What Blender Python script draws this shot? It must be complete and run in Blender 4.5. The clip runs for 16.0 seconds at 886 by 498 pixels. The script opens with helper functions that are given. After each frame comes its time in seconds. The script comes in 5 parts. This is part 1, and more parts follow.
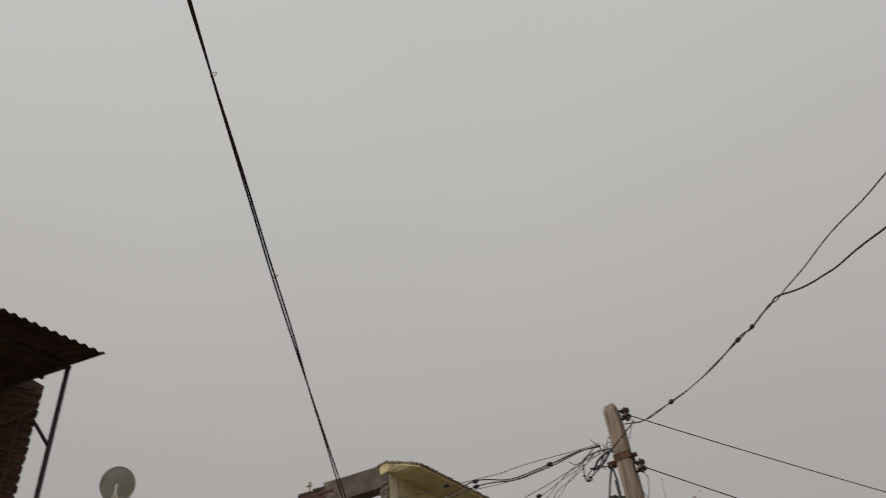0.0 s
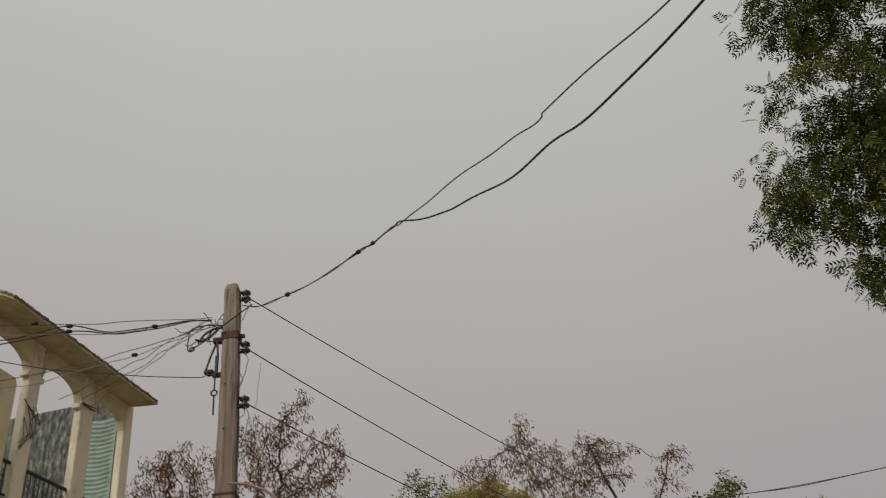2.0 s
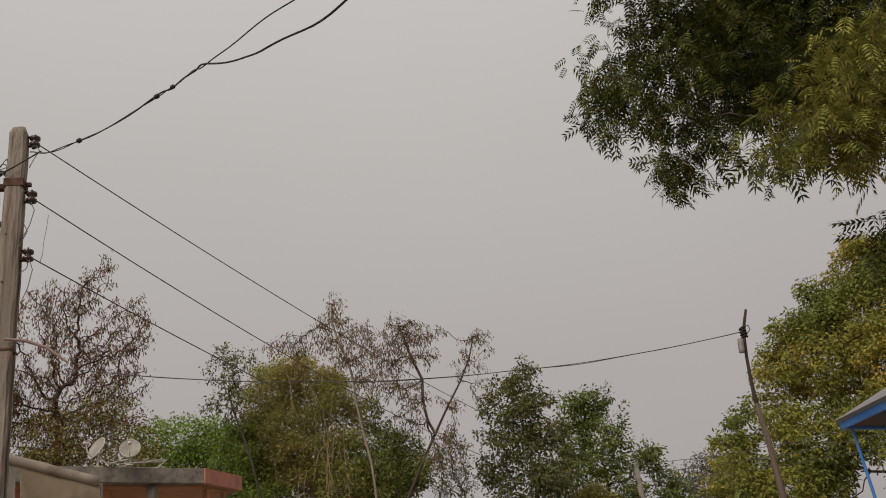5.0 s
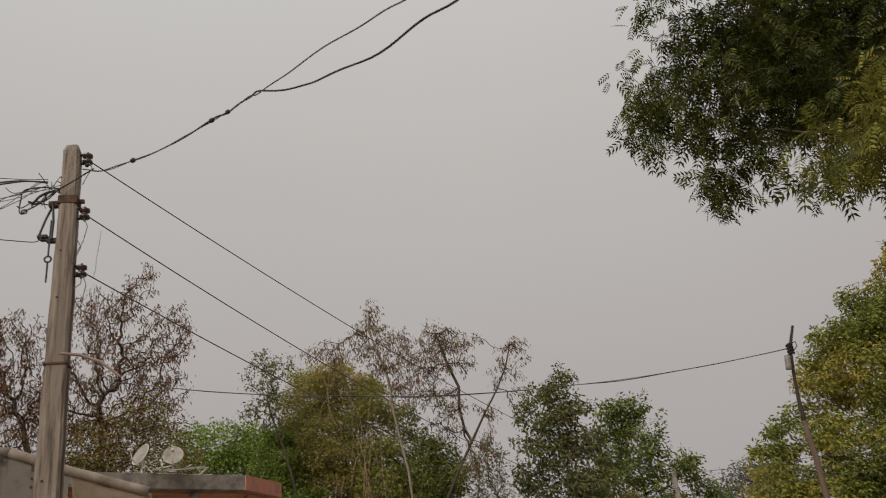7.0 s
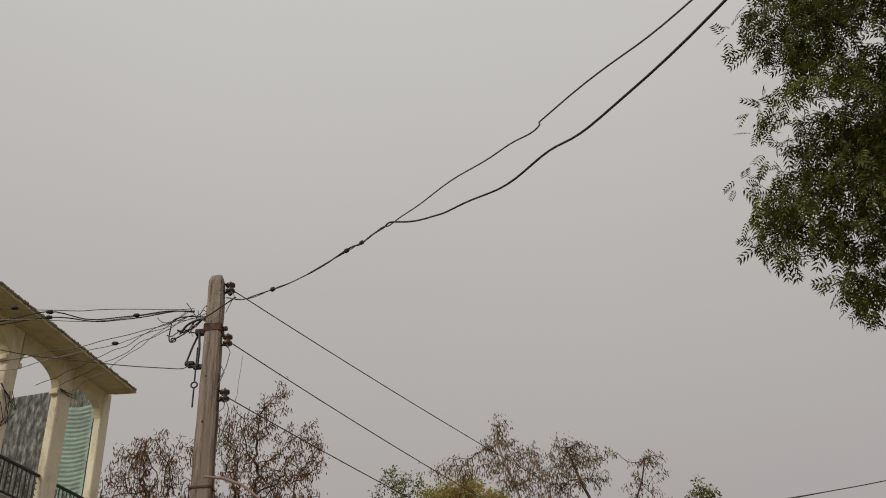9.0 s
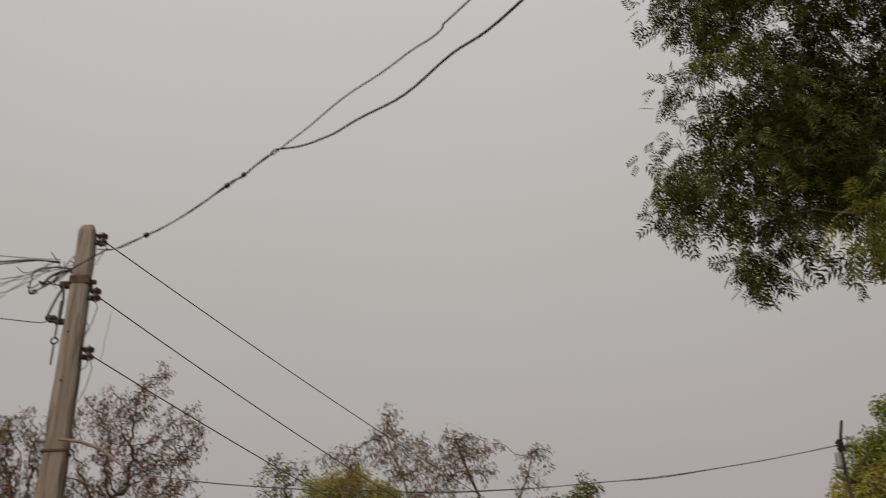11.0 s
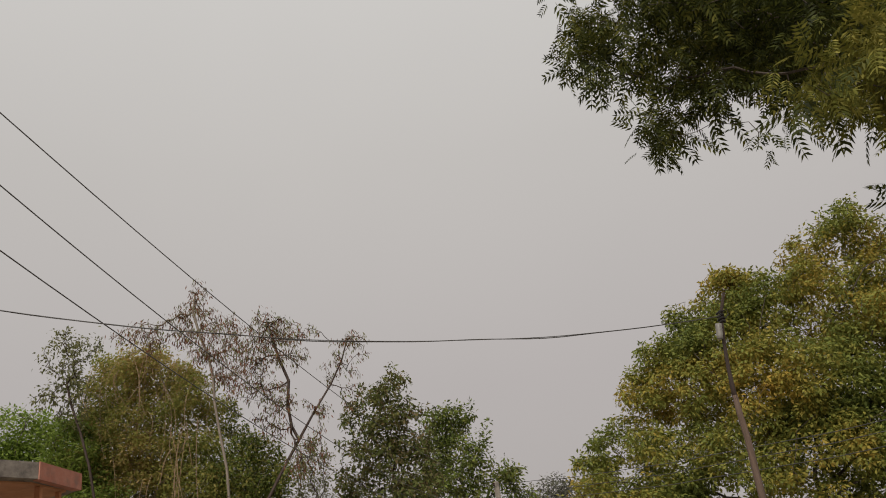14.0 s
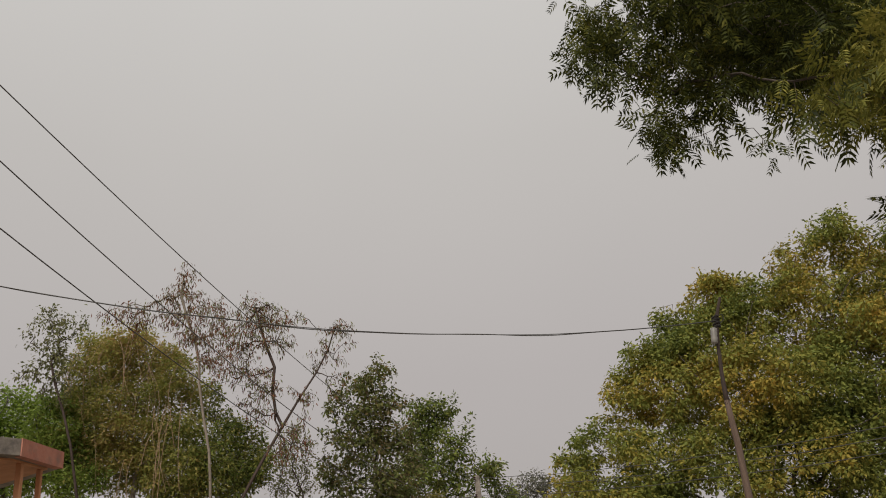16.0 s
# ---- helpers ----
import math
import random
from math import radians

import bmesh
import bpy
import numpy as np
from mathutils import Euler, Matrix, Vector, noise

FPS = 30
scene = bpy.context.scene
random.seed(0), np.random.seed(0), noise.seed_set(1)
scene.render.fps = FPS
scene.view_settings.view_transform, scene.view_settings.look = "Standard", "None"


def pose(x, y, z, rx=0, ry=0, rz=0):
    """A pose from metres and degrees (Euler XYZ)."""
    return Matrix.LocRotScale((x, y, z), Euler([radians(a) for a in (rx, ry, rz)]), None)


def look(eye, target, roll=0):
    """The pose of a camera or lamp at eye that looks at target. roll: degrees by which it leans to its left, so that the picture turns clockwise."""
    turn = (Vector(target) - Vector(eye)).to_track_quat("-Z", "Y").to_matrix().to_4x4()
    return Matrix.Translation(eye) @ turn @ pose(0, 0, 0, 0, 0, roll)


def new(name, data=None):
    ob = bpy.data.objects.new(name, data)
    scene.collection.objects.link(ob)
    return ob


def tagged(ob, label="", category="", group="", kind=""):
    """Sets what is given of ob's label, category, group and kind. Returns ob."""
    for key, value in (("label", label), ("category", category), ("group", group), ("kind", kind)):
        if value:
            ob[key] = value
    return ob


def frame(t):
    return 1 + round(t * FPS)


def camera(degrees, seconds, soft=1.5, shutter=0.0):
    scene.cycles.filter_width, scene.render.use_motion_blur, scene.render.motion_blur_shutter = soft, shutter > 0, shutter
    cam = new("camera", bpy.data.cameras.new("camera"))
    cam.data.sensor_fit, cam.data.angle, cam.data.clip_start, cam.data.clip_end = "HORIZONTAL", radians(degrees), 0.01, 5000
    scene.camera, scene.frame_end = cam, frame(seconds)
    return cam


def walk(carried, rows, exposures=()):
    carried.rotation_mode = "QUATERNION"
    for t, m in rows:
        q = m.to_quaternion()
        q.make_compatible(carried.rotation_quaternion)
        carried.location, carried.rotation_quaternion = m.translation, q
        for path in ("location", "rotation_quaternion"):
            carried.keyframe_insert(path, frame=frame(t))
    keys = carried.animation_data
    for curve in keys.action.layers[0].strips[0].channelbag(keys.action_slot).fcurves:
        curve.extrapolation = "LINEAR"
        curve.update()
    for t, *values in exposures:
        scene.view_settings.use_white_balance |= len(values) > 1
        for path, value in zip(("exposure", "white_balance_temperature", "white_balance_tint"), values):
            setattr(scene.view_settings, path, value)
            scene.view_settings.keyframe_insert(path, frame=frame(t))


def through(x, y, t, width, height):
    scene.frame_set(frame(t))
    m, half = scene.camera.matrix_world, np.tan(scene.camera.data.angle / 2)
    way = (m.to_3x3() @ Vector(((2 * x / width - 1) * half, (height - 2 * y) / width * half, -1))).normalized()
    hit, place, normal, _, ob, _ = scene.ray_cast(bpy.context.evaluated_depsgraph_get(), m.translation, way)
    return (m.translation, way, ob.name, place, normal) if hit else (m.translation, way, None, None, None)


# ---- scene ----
cam = camera(54.9, 16.0, soft=1.0, shutter=0.3)

PATH = [
    (0, (-0.144, -0.314, 1.626), (-1.207, 0.681, 2.998), -7.9),
    (0.5, (-0.097, -0.269, 1.610), (-1.072, 0.886, 2.920), -6.5),
    (1, (-0.048, -0.154, 1.620), (-0.878, 1.183, 2.854), -7.5),
    (1.2, (-0.027, -0.099, 1.616), (-0.795, 1.301, 2.820), -7.7),
    (1.5, (-0.009, -0.101, 1.629), (-0.711, 1.368, 2.790), -7.5),
    (2, (0.021, -0.115, 1.606), (-0.585, 1.448, 2.696), -7.1),
    (2.5, (0.012, -0.114, 1.572), (-0.542, 1.512, 2.596), -7.0),
    (3, (0.015, -0.046, 1.535), (-0.514, 1.628, 2.493), -7.2),
    (3.5, (0.050, 0.053, 1.534), (-0.423, 1.779, 2.426), -7.5),
    (4, (0.068, 0.113, 1.532), (-0.286, 1.890, 2.380), -8.5),
    (4.2, (0.082, 0.119, 1.530), (-0.249, 1.906, 2.367), -8.3),
    (6.3, (0.038, 0.081, 1.568), (-0.239, 1.896, 2.362), -8.6),
    (6.5, (0.030, 0.060, 1.586), (-0.266, 1.872, 2.380), -8.2),
    (7, (0.001, -0.000, 1.630), (-0.368, 1.783, 2.458), -7.3),
    (7.5, (-0.010, -0.056, 1.642), (-0.440, 1.682, 2.532), -6.5),
    (8, (-0.034, -0.109, 1.662), (-0.541, 1.567, 2.629), -5.2),
    (8.2, (-0.005, -0.158, 1.673), (-0.553, 1.488, 2.668), -4.5),
    (10.3, (-0.012, 0.174, 1.622), (-0.595, 1.718, 2.753), -5.6),
    (10.5, (-0.026, 0.243, 1.606), (-0.566, 1.809, 2.728), -5.3),
    (11, (-0.149, 0.419, 1.581), (-0.508, 2.079, 2.637), -6.6),
    (11.5, (-0.348, 0.667, 1.567), (-0.497, 2.412, 2.532), -7.6),
    (12, (-0.562, 0.938, 1.599), (-0.649, 2.709, 2.524), -7.8),
    (12.5, (-0.751, 1.125, 1.608), (-0.836, 2.922, 2.482), -8.2),
    (13, (-0.964, 1.220, 1.589), (-0.941, 3.040, 2.417), -9.7),
    (13.5, (-1.018, 1.434, 1.633), (-0.966, 3.261, 2.447), -9.9),
    (14, (-1.080, 1.498, 1.613), (-1.027, 3.327, 2.422), -8.0),
    (14.5, (-1.095, 1.534, 1.641), (-1.041, 3.368, 2.437), -7.6),
    (15, (-1.125, 1.526, 1.640), (-1.044, 3.361, 2.431), -7.9),
    (15.5, (-1.157, 1.509, 1.629), (-1.070, 3.344, 2.420), -6.8),
    (16, (-1.178, 1.515, 1.637), (-1.099, 3.351, 2.427), -5.9),
]
walk(cam, [(t, look(eye, target, roll)) for t, eye, target, roll in PATH],
     exposures=[(0, -0.22), (1.5, -0.19), (3.5, -0.09), (5, 0.0), (7, 0.02), (8.2, -0.04), (10.3, -0.07), (11, -0.09), (12, 0.04), (13, 0.12), (14, 0.13), (16, 0.12)])

# ---- sky and sun: hazy, overcast ----
SUN_ELEVATION, SUN_AZIMUTH = radians(40), radians(-165)
world = bpy.data.worlds.new("hazy_sky")
scene.world = world
world.use_nodes = True
nt = world.node_tree
nt.nodes.clear()
w_out = nt.nodes.new("ShaderNodeOutputWorld")
w_bg = nt.nodes.new("ShaderNodeBackground")
w_sky = nt.nodes.new("ShaderNodeTexSky")
w_sky.sky_type = "NISHITA"
w_sky.sun_disc = False
w_sky.sun_elevation, w_sky.sun_rotation = SUN_ELEVATION, SUN_AZIMUTH
w_sky.air_density, w_sky.dust_density, w_sky.ozone_density = 1.0, 6.0, 1.0
w_hue = nt.nodes.new("ShaderNodeHueSaturation")
w_hue.inputs["Saturation"].default_value = 0.25
w_hue.inputs["Value"].default_value = 0.012
w_tc = nt.nodes.new("ShaderNodeTexCoord")
w_sep = nt.nodes.new("ShaderNodeSeparateXYZ")
w_ramp = nt.nodes.new("ShaderNodeValToRGB")
for pos, col in ((0.0, (0.345, 0.317, 0.305, 1)), (0.25, (0.380, 0.350, 0.339, 1)), (0.5, (0.455, 0.433, 0.412, 1)), (0.8, (0.580, 0.567, 0.545, 1))):
    el = w_ramp.color_ramp.elements.new(pos)
    el.color = col
w_ramp.color_ramp.elements.remove(w_ramp.color_ramp.elements[0])
w_ramp.color_ramp.elements[-1].color = (0.62, 0.612, 0.588, 1)
w_noise = nt.nodes.new("ShaderNodeTexNoise")
w_noise.inputs["Scale"].default_value = 1.6
w_noise.inputs["Detail"].default_value = 3
w_map = nt.nodes.new("ShaderNodeMapRange")
w_map.inputs["To Min"].default_value, w_map.inputs["To Max"].default_value = 0.94, 1.06
w_mul = nt.nodes.new("ShaderNodeMix")
w_mul.data_type, w_mul.blend_type = "RGBA", "MULTIPLY"
w_mul.inputs["Factor"].default_value = 1.0
w_add = nt.nodes.new("ShaderNodeMix")
w_add.data_type, w_add.blend_type = "RGBA", "ADD"
w_add.inputs["Factor"].default_value = 1.0
nt.links.new(w_tc.outputs["Generated"], w_sep.inputs[0])
nt.links.new(w_sep.outputs["Z"], w_ramp.inputs["Fac"])
nt.links.new(w_tc.outputs["Generated"], w_noise.inputs["Vector"])
nt.links.new(w_noise.outputs["Fac"], w_map.inputs["Value"])
nt.links.new(w_ramp.outputs["Color"], w_mul.inputs[6])
nt.links.new(w_map.outputs["Result"], w_mul.inputs[7])
nt.links.new(w_sky.outputs["Color"], w_hue.inputs["Color"])
nt.links.new(w_mul.outputs[2], w_add.inputs[6])
nt.links.new(w_hue.outputs["Color"], w_add.inputs[7])
nt.links.new(w_add.outputs[2], w_bg.inputs["Color"])
w_bg.inputs["Strength"].default_value = 1.0
nt.links.new(w_bg.outputs[0], w_out.inputs["Surface"])

sun_data = bpy.data.lights.new("sun", "SUN")
sun_data.energy, sun_data.angle, sun_data.color = 2.3, radians(30), (1.0, 0.94, 0.84)
sun = new("sun", sun_data)
sun.matrix_world = look((math.sin(SUN_AZIMUTH) * math.cos(SUN_ELEVATION) * 60, math.cos(SUN_AZIMUTH) * math.cos(SUN_ELEVATION) * 60,
                         math.sin(SUN_ELEVATION) * 60), (0, 0, 0))


# ---- materials ----
def mat(name, stops, scale=4.0, detail=6.0, rough=0.85, metal=0.0, bump=0.3, bump_scale=40.0, grime=None, grime_scale=1.2,
        stretch=(1, 1, 1), island=0.0, objrand=0.0, bump_dist=0.01, span=(0.25, 0.5)):
    """A surface whose colour runs through the stops by noise, with stains of its own shape and fine relief."""
    m = bpy.data.materials.new(name)
    m.use_nodes = True
    t = m.node_tree
    p = t.nodes["Principled BSDF"]
    p.inputs["Roughness"].default_value, p.inputs["Metallic"].default_value = rough, metal
    co = t.nodes.new("ShaderNodeTexCoord")
    mp = t.nodes.new("ShaderNodeMapping")
    mp.inputs["Scale"].default_value = stretch
    t.links.new(co.outputs["Object"], mp.inputs["Vector"])
    n = t.nodes.new("ShaderNodeTexNoise")
    n.inputs["Scale"].default_value, n.inputs["Detail"].default_value, n.inputs["Roughness"].default_value = scale, detail, 0.62
    t.links.new(mp.outputs[0], n.inputs["Vector"])
    value = n.outputs["Fac"]
    if island or objrand:
        if island:
            src = t.nodes.new("ShaderNodeNewGeometry").outputs["Random Per Island"]
        else:
            src = t.nodes.new("ShaderNodeObjectInfo").outputs["Random"]
        mx = t.nodes.new("ShaderNodeMix")
        mx.inputs["Factor"].default_value = island or objrand
        t.links.new(value, mx.inputs[2])
        t.links.new(src, mx.inputs[3])
        value = mx.outputs[0]
    r = t.nodes.new("ShaderNodeValToRGB")
    for k, c in enumerate(stops):
        e = r.color_ramp.elements.new(span[0] + span[1] * k / max(1, len(stops) - 1))
        e.color = (*c, 1)
    r.color_ramp.elements.remove(r.color_ramp.elements[0])
    r.color_ramp.elements.remove(r.color_ramp.elements[-1])
    t.links.new(value, r.inputs["Fac"])
    colour = r.outputs["Color"]
    if grime:
        g = t.nodes.new("ShaderNodeTexNoise")
        g.inputs["Scale"].default_value, g.inputs["Detail"].default_value = grime_scale, 8
        g.inputs["Roughness"].default_value = 0.7
        t.links.new(mp.outputs[0], g.inputs["Vector"])
        gr = t.nodes.new("ShaderNodeMapRange")
        gr.inputs["From Min"].default_value, gr.inputs["From Max"].default_value = 0.5, 0.72
        t.links.new(g.outputs["Fac"], gr.inputs["Value"])
        gm = t.nodes.new("ShaderNodeMix")
        gm.data_type = "RGBA"
        t.links.new(gr.outputs[0], gm.inputs["Factor"])
        t.links.new(colour, gm.inputs[6])
        gm.inputs[7].default_value = (*grime, 1)
        colour = gm.outputs[2]
    t.links.new(colour, p.inputs["Base Color"])
    if bump:
        b = t.nodes.new("ShaderNodeTexNoise")
        b.inputs["Scale"].default_value, b.inputs["Detail"].default_value = bump_scale, 5
        t.links.new(mp.outputs[0], b.inputs["Vector"])
        bp = t.nodes.new("ShaderNodeBump")
        bp.inputs["Strength"].default_value, bp.inputs["Distance"].default_value = bump, bump_dist
        t.links.new(b.outputs["Fac"], bp.inputs["Height"])
        t.links.new(bp.outputs[0], p.inputs["Normal"])
    return m


def leaf_mat(name, stops, through=0.3, patch_scale=0.9, island=0.38, span=(0.25, 0.5)):
    """Leaves: each one a shade of its own, drifting over the crown, letting some light through."""
    m = mat(name, stops, scale=patch_scale, detail=3, rough=0.55, bump=0, island=island, span=span)
    t = m.node_tree
    p, o = t.nodes["Principled BSDF"], t.nodes["Material Output"]
    tr = t.nodes.new("ShaderNodeBsdfTranslucent")
    mx = t.nodes.new("ShaderNodeMixShader")
    mx.inputs["Fac"].default_value = through
    ramp = next(n for n in t.nodes if n.type == "VALTORGB")
    t.links.new(ramp.outputs["Color"], tr.inputs["Color"])
    t.links.new(p.outputs[0], mx.inputs[1])
    t.links.new(tr.outputs[0], mx.inputs[2])
    t.links.new(mx.outputs[0], o.inputs["Surface"])
    p.inputs["Specular IOR Level"].default_value = 0.12
    return m


M_GROUND = mat("dusty_ground", [(0.16, 0.13, 0.10), (0.24, 0.20, 0.15), (0.30, 0.25, 0.19)], scale=0.6, bump=0.5, bump_scale=9)
M_CONCRETE = mat("pole_concrete", [(0.060, 0.042, 0.032), (0.17, 0.130, 0.100), (0.30, 0.245, 0.195), (0.40, 0.34, 0.28)], scale=4, stretch=(7, 7, 0.35), bump=0.9, grime=(0.075, 0.048, 0.036), grime_scale=2.0, span=(0.3, 0.42))
M_OLD_CONC = mat("weathered_concrete", [(0.12, 0.10, 0.085), (0.22, 0.19, 0.16), (0.33, 0.29, 0.24)], scale=4, bump=0.6, bump_scale=30, grime=(0.06, 0.05, 0.045), grime_scale=2.5)
M_CREAM = mat("cream_paint", [(0.56, 0.49, 0.29), (0.64, 0.57, 0.355), (0.70, 0.63, 0.415)], scale=2.5, bump=0.9, bump_scale=55, bump_dist=0.015, grime=(0.40, 0.34, 0.21), grime_scale=3.5, stretch=(1, 1, 0.6))
M_CREAM_PALE = mat("pale_cream_paint", [(0.64, 0.58, 0.42), (0.72, 0.66, 0.50), (0.76, 0.71, 0.56)], scale=2.5, bump=0.9, bump_scale=55, bump_dist=0.015, grime=(0.44, 0.36, 0.24), grime_scale=4, stretch=(1, 1, 0.5))
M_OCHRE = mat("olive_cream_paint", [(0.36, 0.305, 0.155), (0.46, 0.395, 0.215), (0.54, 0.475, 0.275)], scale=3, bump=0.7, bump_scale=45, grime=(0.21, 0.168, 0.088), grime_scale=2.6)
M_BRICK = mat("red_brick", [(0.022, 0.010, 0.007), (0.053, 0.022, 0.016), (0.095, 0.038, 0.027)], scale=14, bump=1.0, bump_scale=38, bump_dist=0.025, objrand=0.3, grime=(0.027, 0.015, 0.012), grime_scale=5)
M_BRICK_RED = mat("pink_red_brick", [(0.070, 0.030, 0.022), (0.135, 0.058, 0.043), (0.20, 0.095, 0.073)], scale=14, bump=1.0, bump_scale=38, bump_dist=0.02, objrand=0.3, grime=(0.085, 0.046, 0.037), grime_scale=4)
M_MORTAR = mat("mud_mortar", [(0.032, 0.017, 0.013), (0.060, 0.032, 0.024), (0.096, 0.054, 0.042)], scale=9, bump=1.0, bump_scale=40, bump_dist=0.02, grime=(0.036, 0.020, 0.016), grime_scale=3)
M_STAIN = mat("stained_plaster", [(0.022, 0.021, 0.018), (0.060, 0.060, 0.052), (0.17, 0.175, 0.155), (0.42, 0.45, 0.40)], scale=11, stretch=(1.6, 1.6, 0.55), bump=0.7, bump_scale=30, grime=(0.04, 0.04, 0.035), grime_scale=5.0, span=(0.3, 0.42))
M_TEAL = mat("teal_sheet", [(0.33, 0.47, 0.39), (0.43, 0.57, 0.48), (0.53, 0.65, 0.56)], scale=5, rough=0.6, bump=0.3, grime=(0.28, 0.32, 0.28), grime_scale=3)
M_IRON = mat("dark_iron", [(0.012, 0.012, 0.012), (0.03, 0.027, 0.025), (0.05, 0.042, 0.038)], scale=20, rough=0.6, metal=0.3, bump=0.2)
M_RUST = mat("rusty_iron", [(0.045, 0.022, 0.014), (0.085, 0.040, 0.024), (0.13, 0.065, 0.04)], scale=18, rough=0.85, metal=0.2, bump=0.5, bump_scale=80)
M_CABLE = mat("black_cable", [(0.012, 0.012, 0.012), (0.022, 0.021, 0.020)], scale=12, rough=0.75, bump=0.1)
M_WIRE = mat("dull_aluminium_wire", [(0.05, 0.047, 0.045), (0.09, 0.085, 0.08)], scale=12, rough=0.6, metal=0.3, bump=0.1)
M_WIRE_PALE = mat("pale_wire", [(0.17, 0.155, 0.14), (0.27, 0.245, 0.22)], scale=12, rough=0.6, bump=0.1)
M_PORCELAIN = mat("brown_porcelain", [(0.03, 0.016, 0.012), (0.055, 0.028, 0.02)], scale=10, rough=0.25, bump=0)
M_SHEET = mat("dark_corrugated_sheet", [(0.035, 0.022, 0.018), (0.06, 0.037, 0.030), (0.09, 0.055, 0.042)], scale=3, rough=0.75, metal=0.3, bump=0.3, grime=(0.10, 0.045, 0.028), grime_scale=2)
M_DISH = mat("pale_dish_paint", [(0.42, 0.385, 0.33), (0.52, 0.48, 0.42), (0.58, 0.54, 0.48)], scale=4, rough=0.5, bump=0.15, grime=(0.33, 0.27, 0.21), grime_scale=3)
M_DISH_GREY = mat("grey_dish_paint", [(0.34, 0.35, 0.31), (0.42, 0.43, 0.385), (0.48, 0.49, 0.44)], scale=4, rough=0.5, bump=0.15, grime=(0.26, 0.25, 0.21), grime_scale=3)
M_CERAMIC = mat("dusty_ceramic", [(0.17, 0.16, 0.145), (0.23, 0.215, 0.195), (0.28, 0.265, 0.24)], scale=9, rough=0.4, bump=0.1)
M_TARP = mat("dusty_flex_sheet", [(0.25, 0.215, 0.18), (0.33, 0.285, 0.245), (0.40, 0.345, 0.30)], scale=2.5, rough=0.6, bump=0.35, bump_scale=8, grime=(0.18, 0.145, 0.11), grime_scale=2.5, bump_dist=0.03)
M_TARP_TAN = mat("tan_canvas", [(0.29, 0.215, 0.15), (0.36, 0.275, 0.195), (0.43, 0.335, 0.245)], scale=2.5, rough=0.8, bump=0.4, bump_scale=8, grime=(0.20, 0.145, 0.095), grime_scale=2, bump_dist=0.03)
M_PRINT = mat("faded_black_print", [(0.02, 0.018, 0.018), (0.05, 0.045, 0.042)], scale=8, rough=0.6, bump=0.1)
M_PIPE = mat("dusty_white_pipe", [(0.46, 0.41, 0.36), (0.57, 0.51, 0.46), (0.64, 0.58, 0.53)], scale=5, rough=0.55, bump=0.2, grime=(0.28, 0.23, 0.19), grime_scale=4)
M_PIPE_DUSTY = mat("dusty_brown_pipe", [(0.19, 0.145, 0.115), (0.28, 0.225, 0.18), (0.36, 0.30, 0.25)], scale=5, rough=0.65, bump=0.2, grime=(0.13, 0.095, 0.07), grime_scale=4)
M_BEAM = mat("sooty_concrete", [(0.045, 0.036, 0.029), (0.10, 0.080, 0.064), (0.19, 0.158, 0.128)], scale=4, bump=0.7, bump_scale=30, grime=(0.04, 0.03, 0.025), grime_scale=2.5)
M_TERRA = mat("red_painted_slab", [(0.34, 0.12, 0.08), (0.42, 0.17, 0.115), (0.46, 0.22, 0.16)], scale=5, rough=0.85, bump=0.5, grime=(0.24, 0.14, 0.11), grime_scale=4)
M_ORANGE = mat("orange_plaster", [(0.42, 0.19, 0.09), (0.50, 0.24, 0.12), (0.55, 0.29, 0.16)], scale=3, bump=0.4, grime=(0.34, 0.17, 0.10), grime_scale=2)
M_BLUE = mat("blue_paint", [(0.02, 0.10, 0.33), (0.03, 0.14, 0.42), (0.05, 0.18, 0.48)], scale=6, rough=0.45, bump=0.15, grime=(0.06, 0.10, 0.20), grime_scale=4)
M_GREY_ROOF = mat("grey_roof_sheet", [(0.14, 0.13, 0.135), (0.20, 0.19, 0.195), (0.25, 0.24, 0.24)], scale=4, rough=0.6, bump=0.3)
M_SACK = mat("dirty_white_cloth", [(0.22, 0.195, 0.165), (0.34, 0.31, 0.27), (0.46, 0.43, 0.39)], scale=5, rough=0.9, bump=0.6, bump_scale=16, grime=(0.22, 0.18, 0.15), grime_scale=4)
M_WOOD = mat("weathered_wood_pole", [(0.022, 0.015, 0.012), (0.045, 0.028, 0.021), (0.075, 0.048, 0.036)], scale=5, stretch=(4, 4, 0.4), bump=0.6, bump_scale=40)
M_WOOD_GREY = mat("greyed_wood_pole", [(0.06, 0.037, 0.026), (0.10, 0.066, 0.047), (0.15, 0.10, 0.074)], scale=5, stretch=(5, 5, 0.4), bump=0.6, bump_scale=40)
M_STICK = mat("pinkish_stick", [(0.20, 0.13, 0.11), (0.30, 0.21, 0.18)], scale=9, stretch=(1, 1, 1), bump=0.4)
M_BARK = mat("grey_brown_bark", [(0.05, 0.037, 0.029), (0.085, 0.065, 0.053), (0.13, 0.105, 0.088)], scale=8, stretch=(3, 3, 0.6), bump=0.8, bump_scale=30)
M_TWIG = mat("dark_reddish_twigs", [(0.028, 0.018, 0.014), (0.055, 0.036, 0.028), (0.09, 0.06, 0.048)], scale=8, stretch=(3, 3, 0.6), bump=0.8, bump_scale=30)
M_BARK_PALE = mat("pale_bark", [(0.13, 0.105, 0.08), (0.20, 0.165, 0.13), (0.27, 0.23, 0.18)], scale=8, stretch=(3, 3, 0.6), bump=0.8, bump_scale=30)
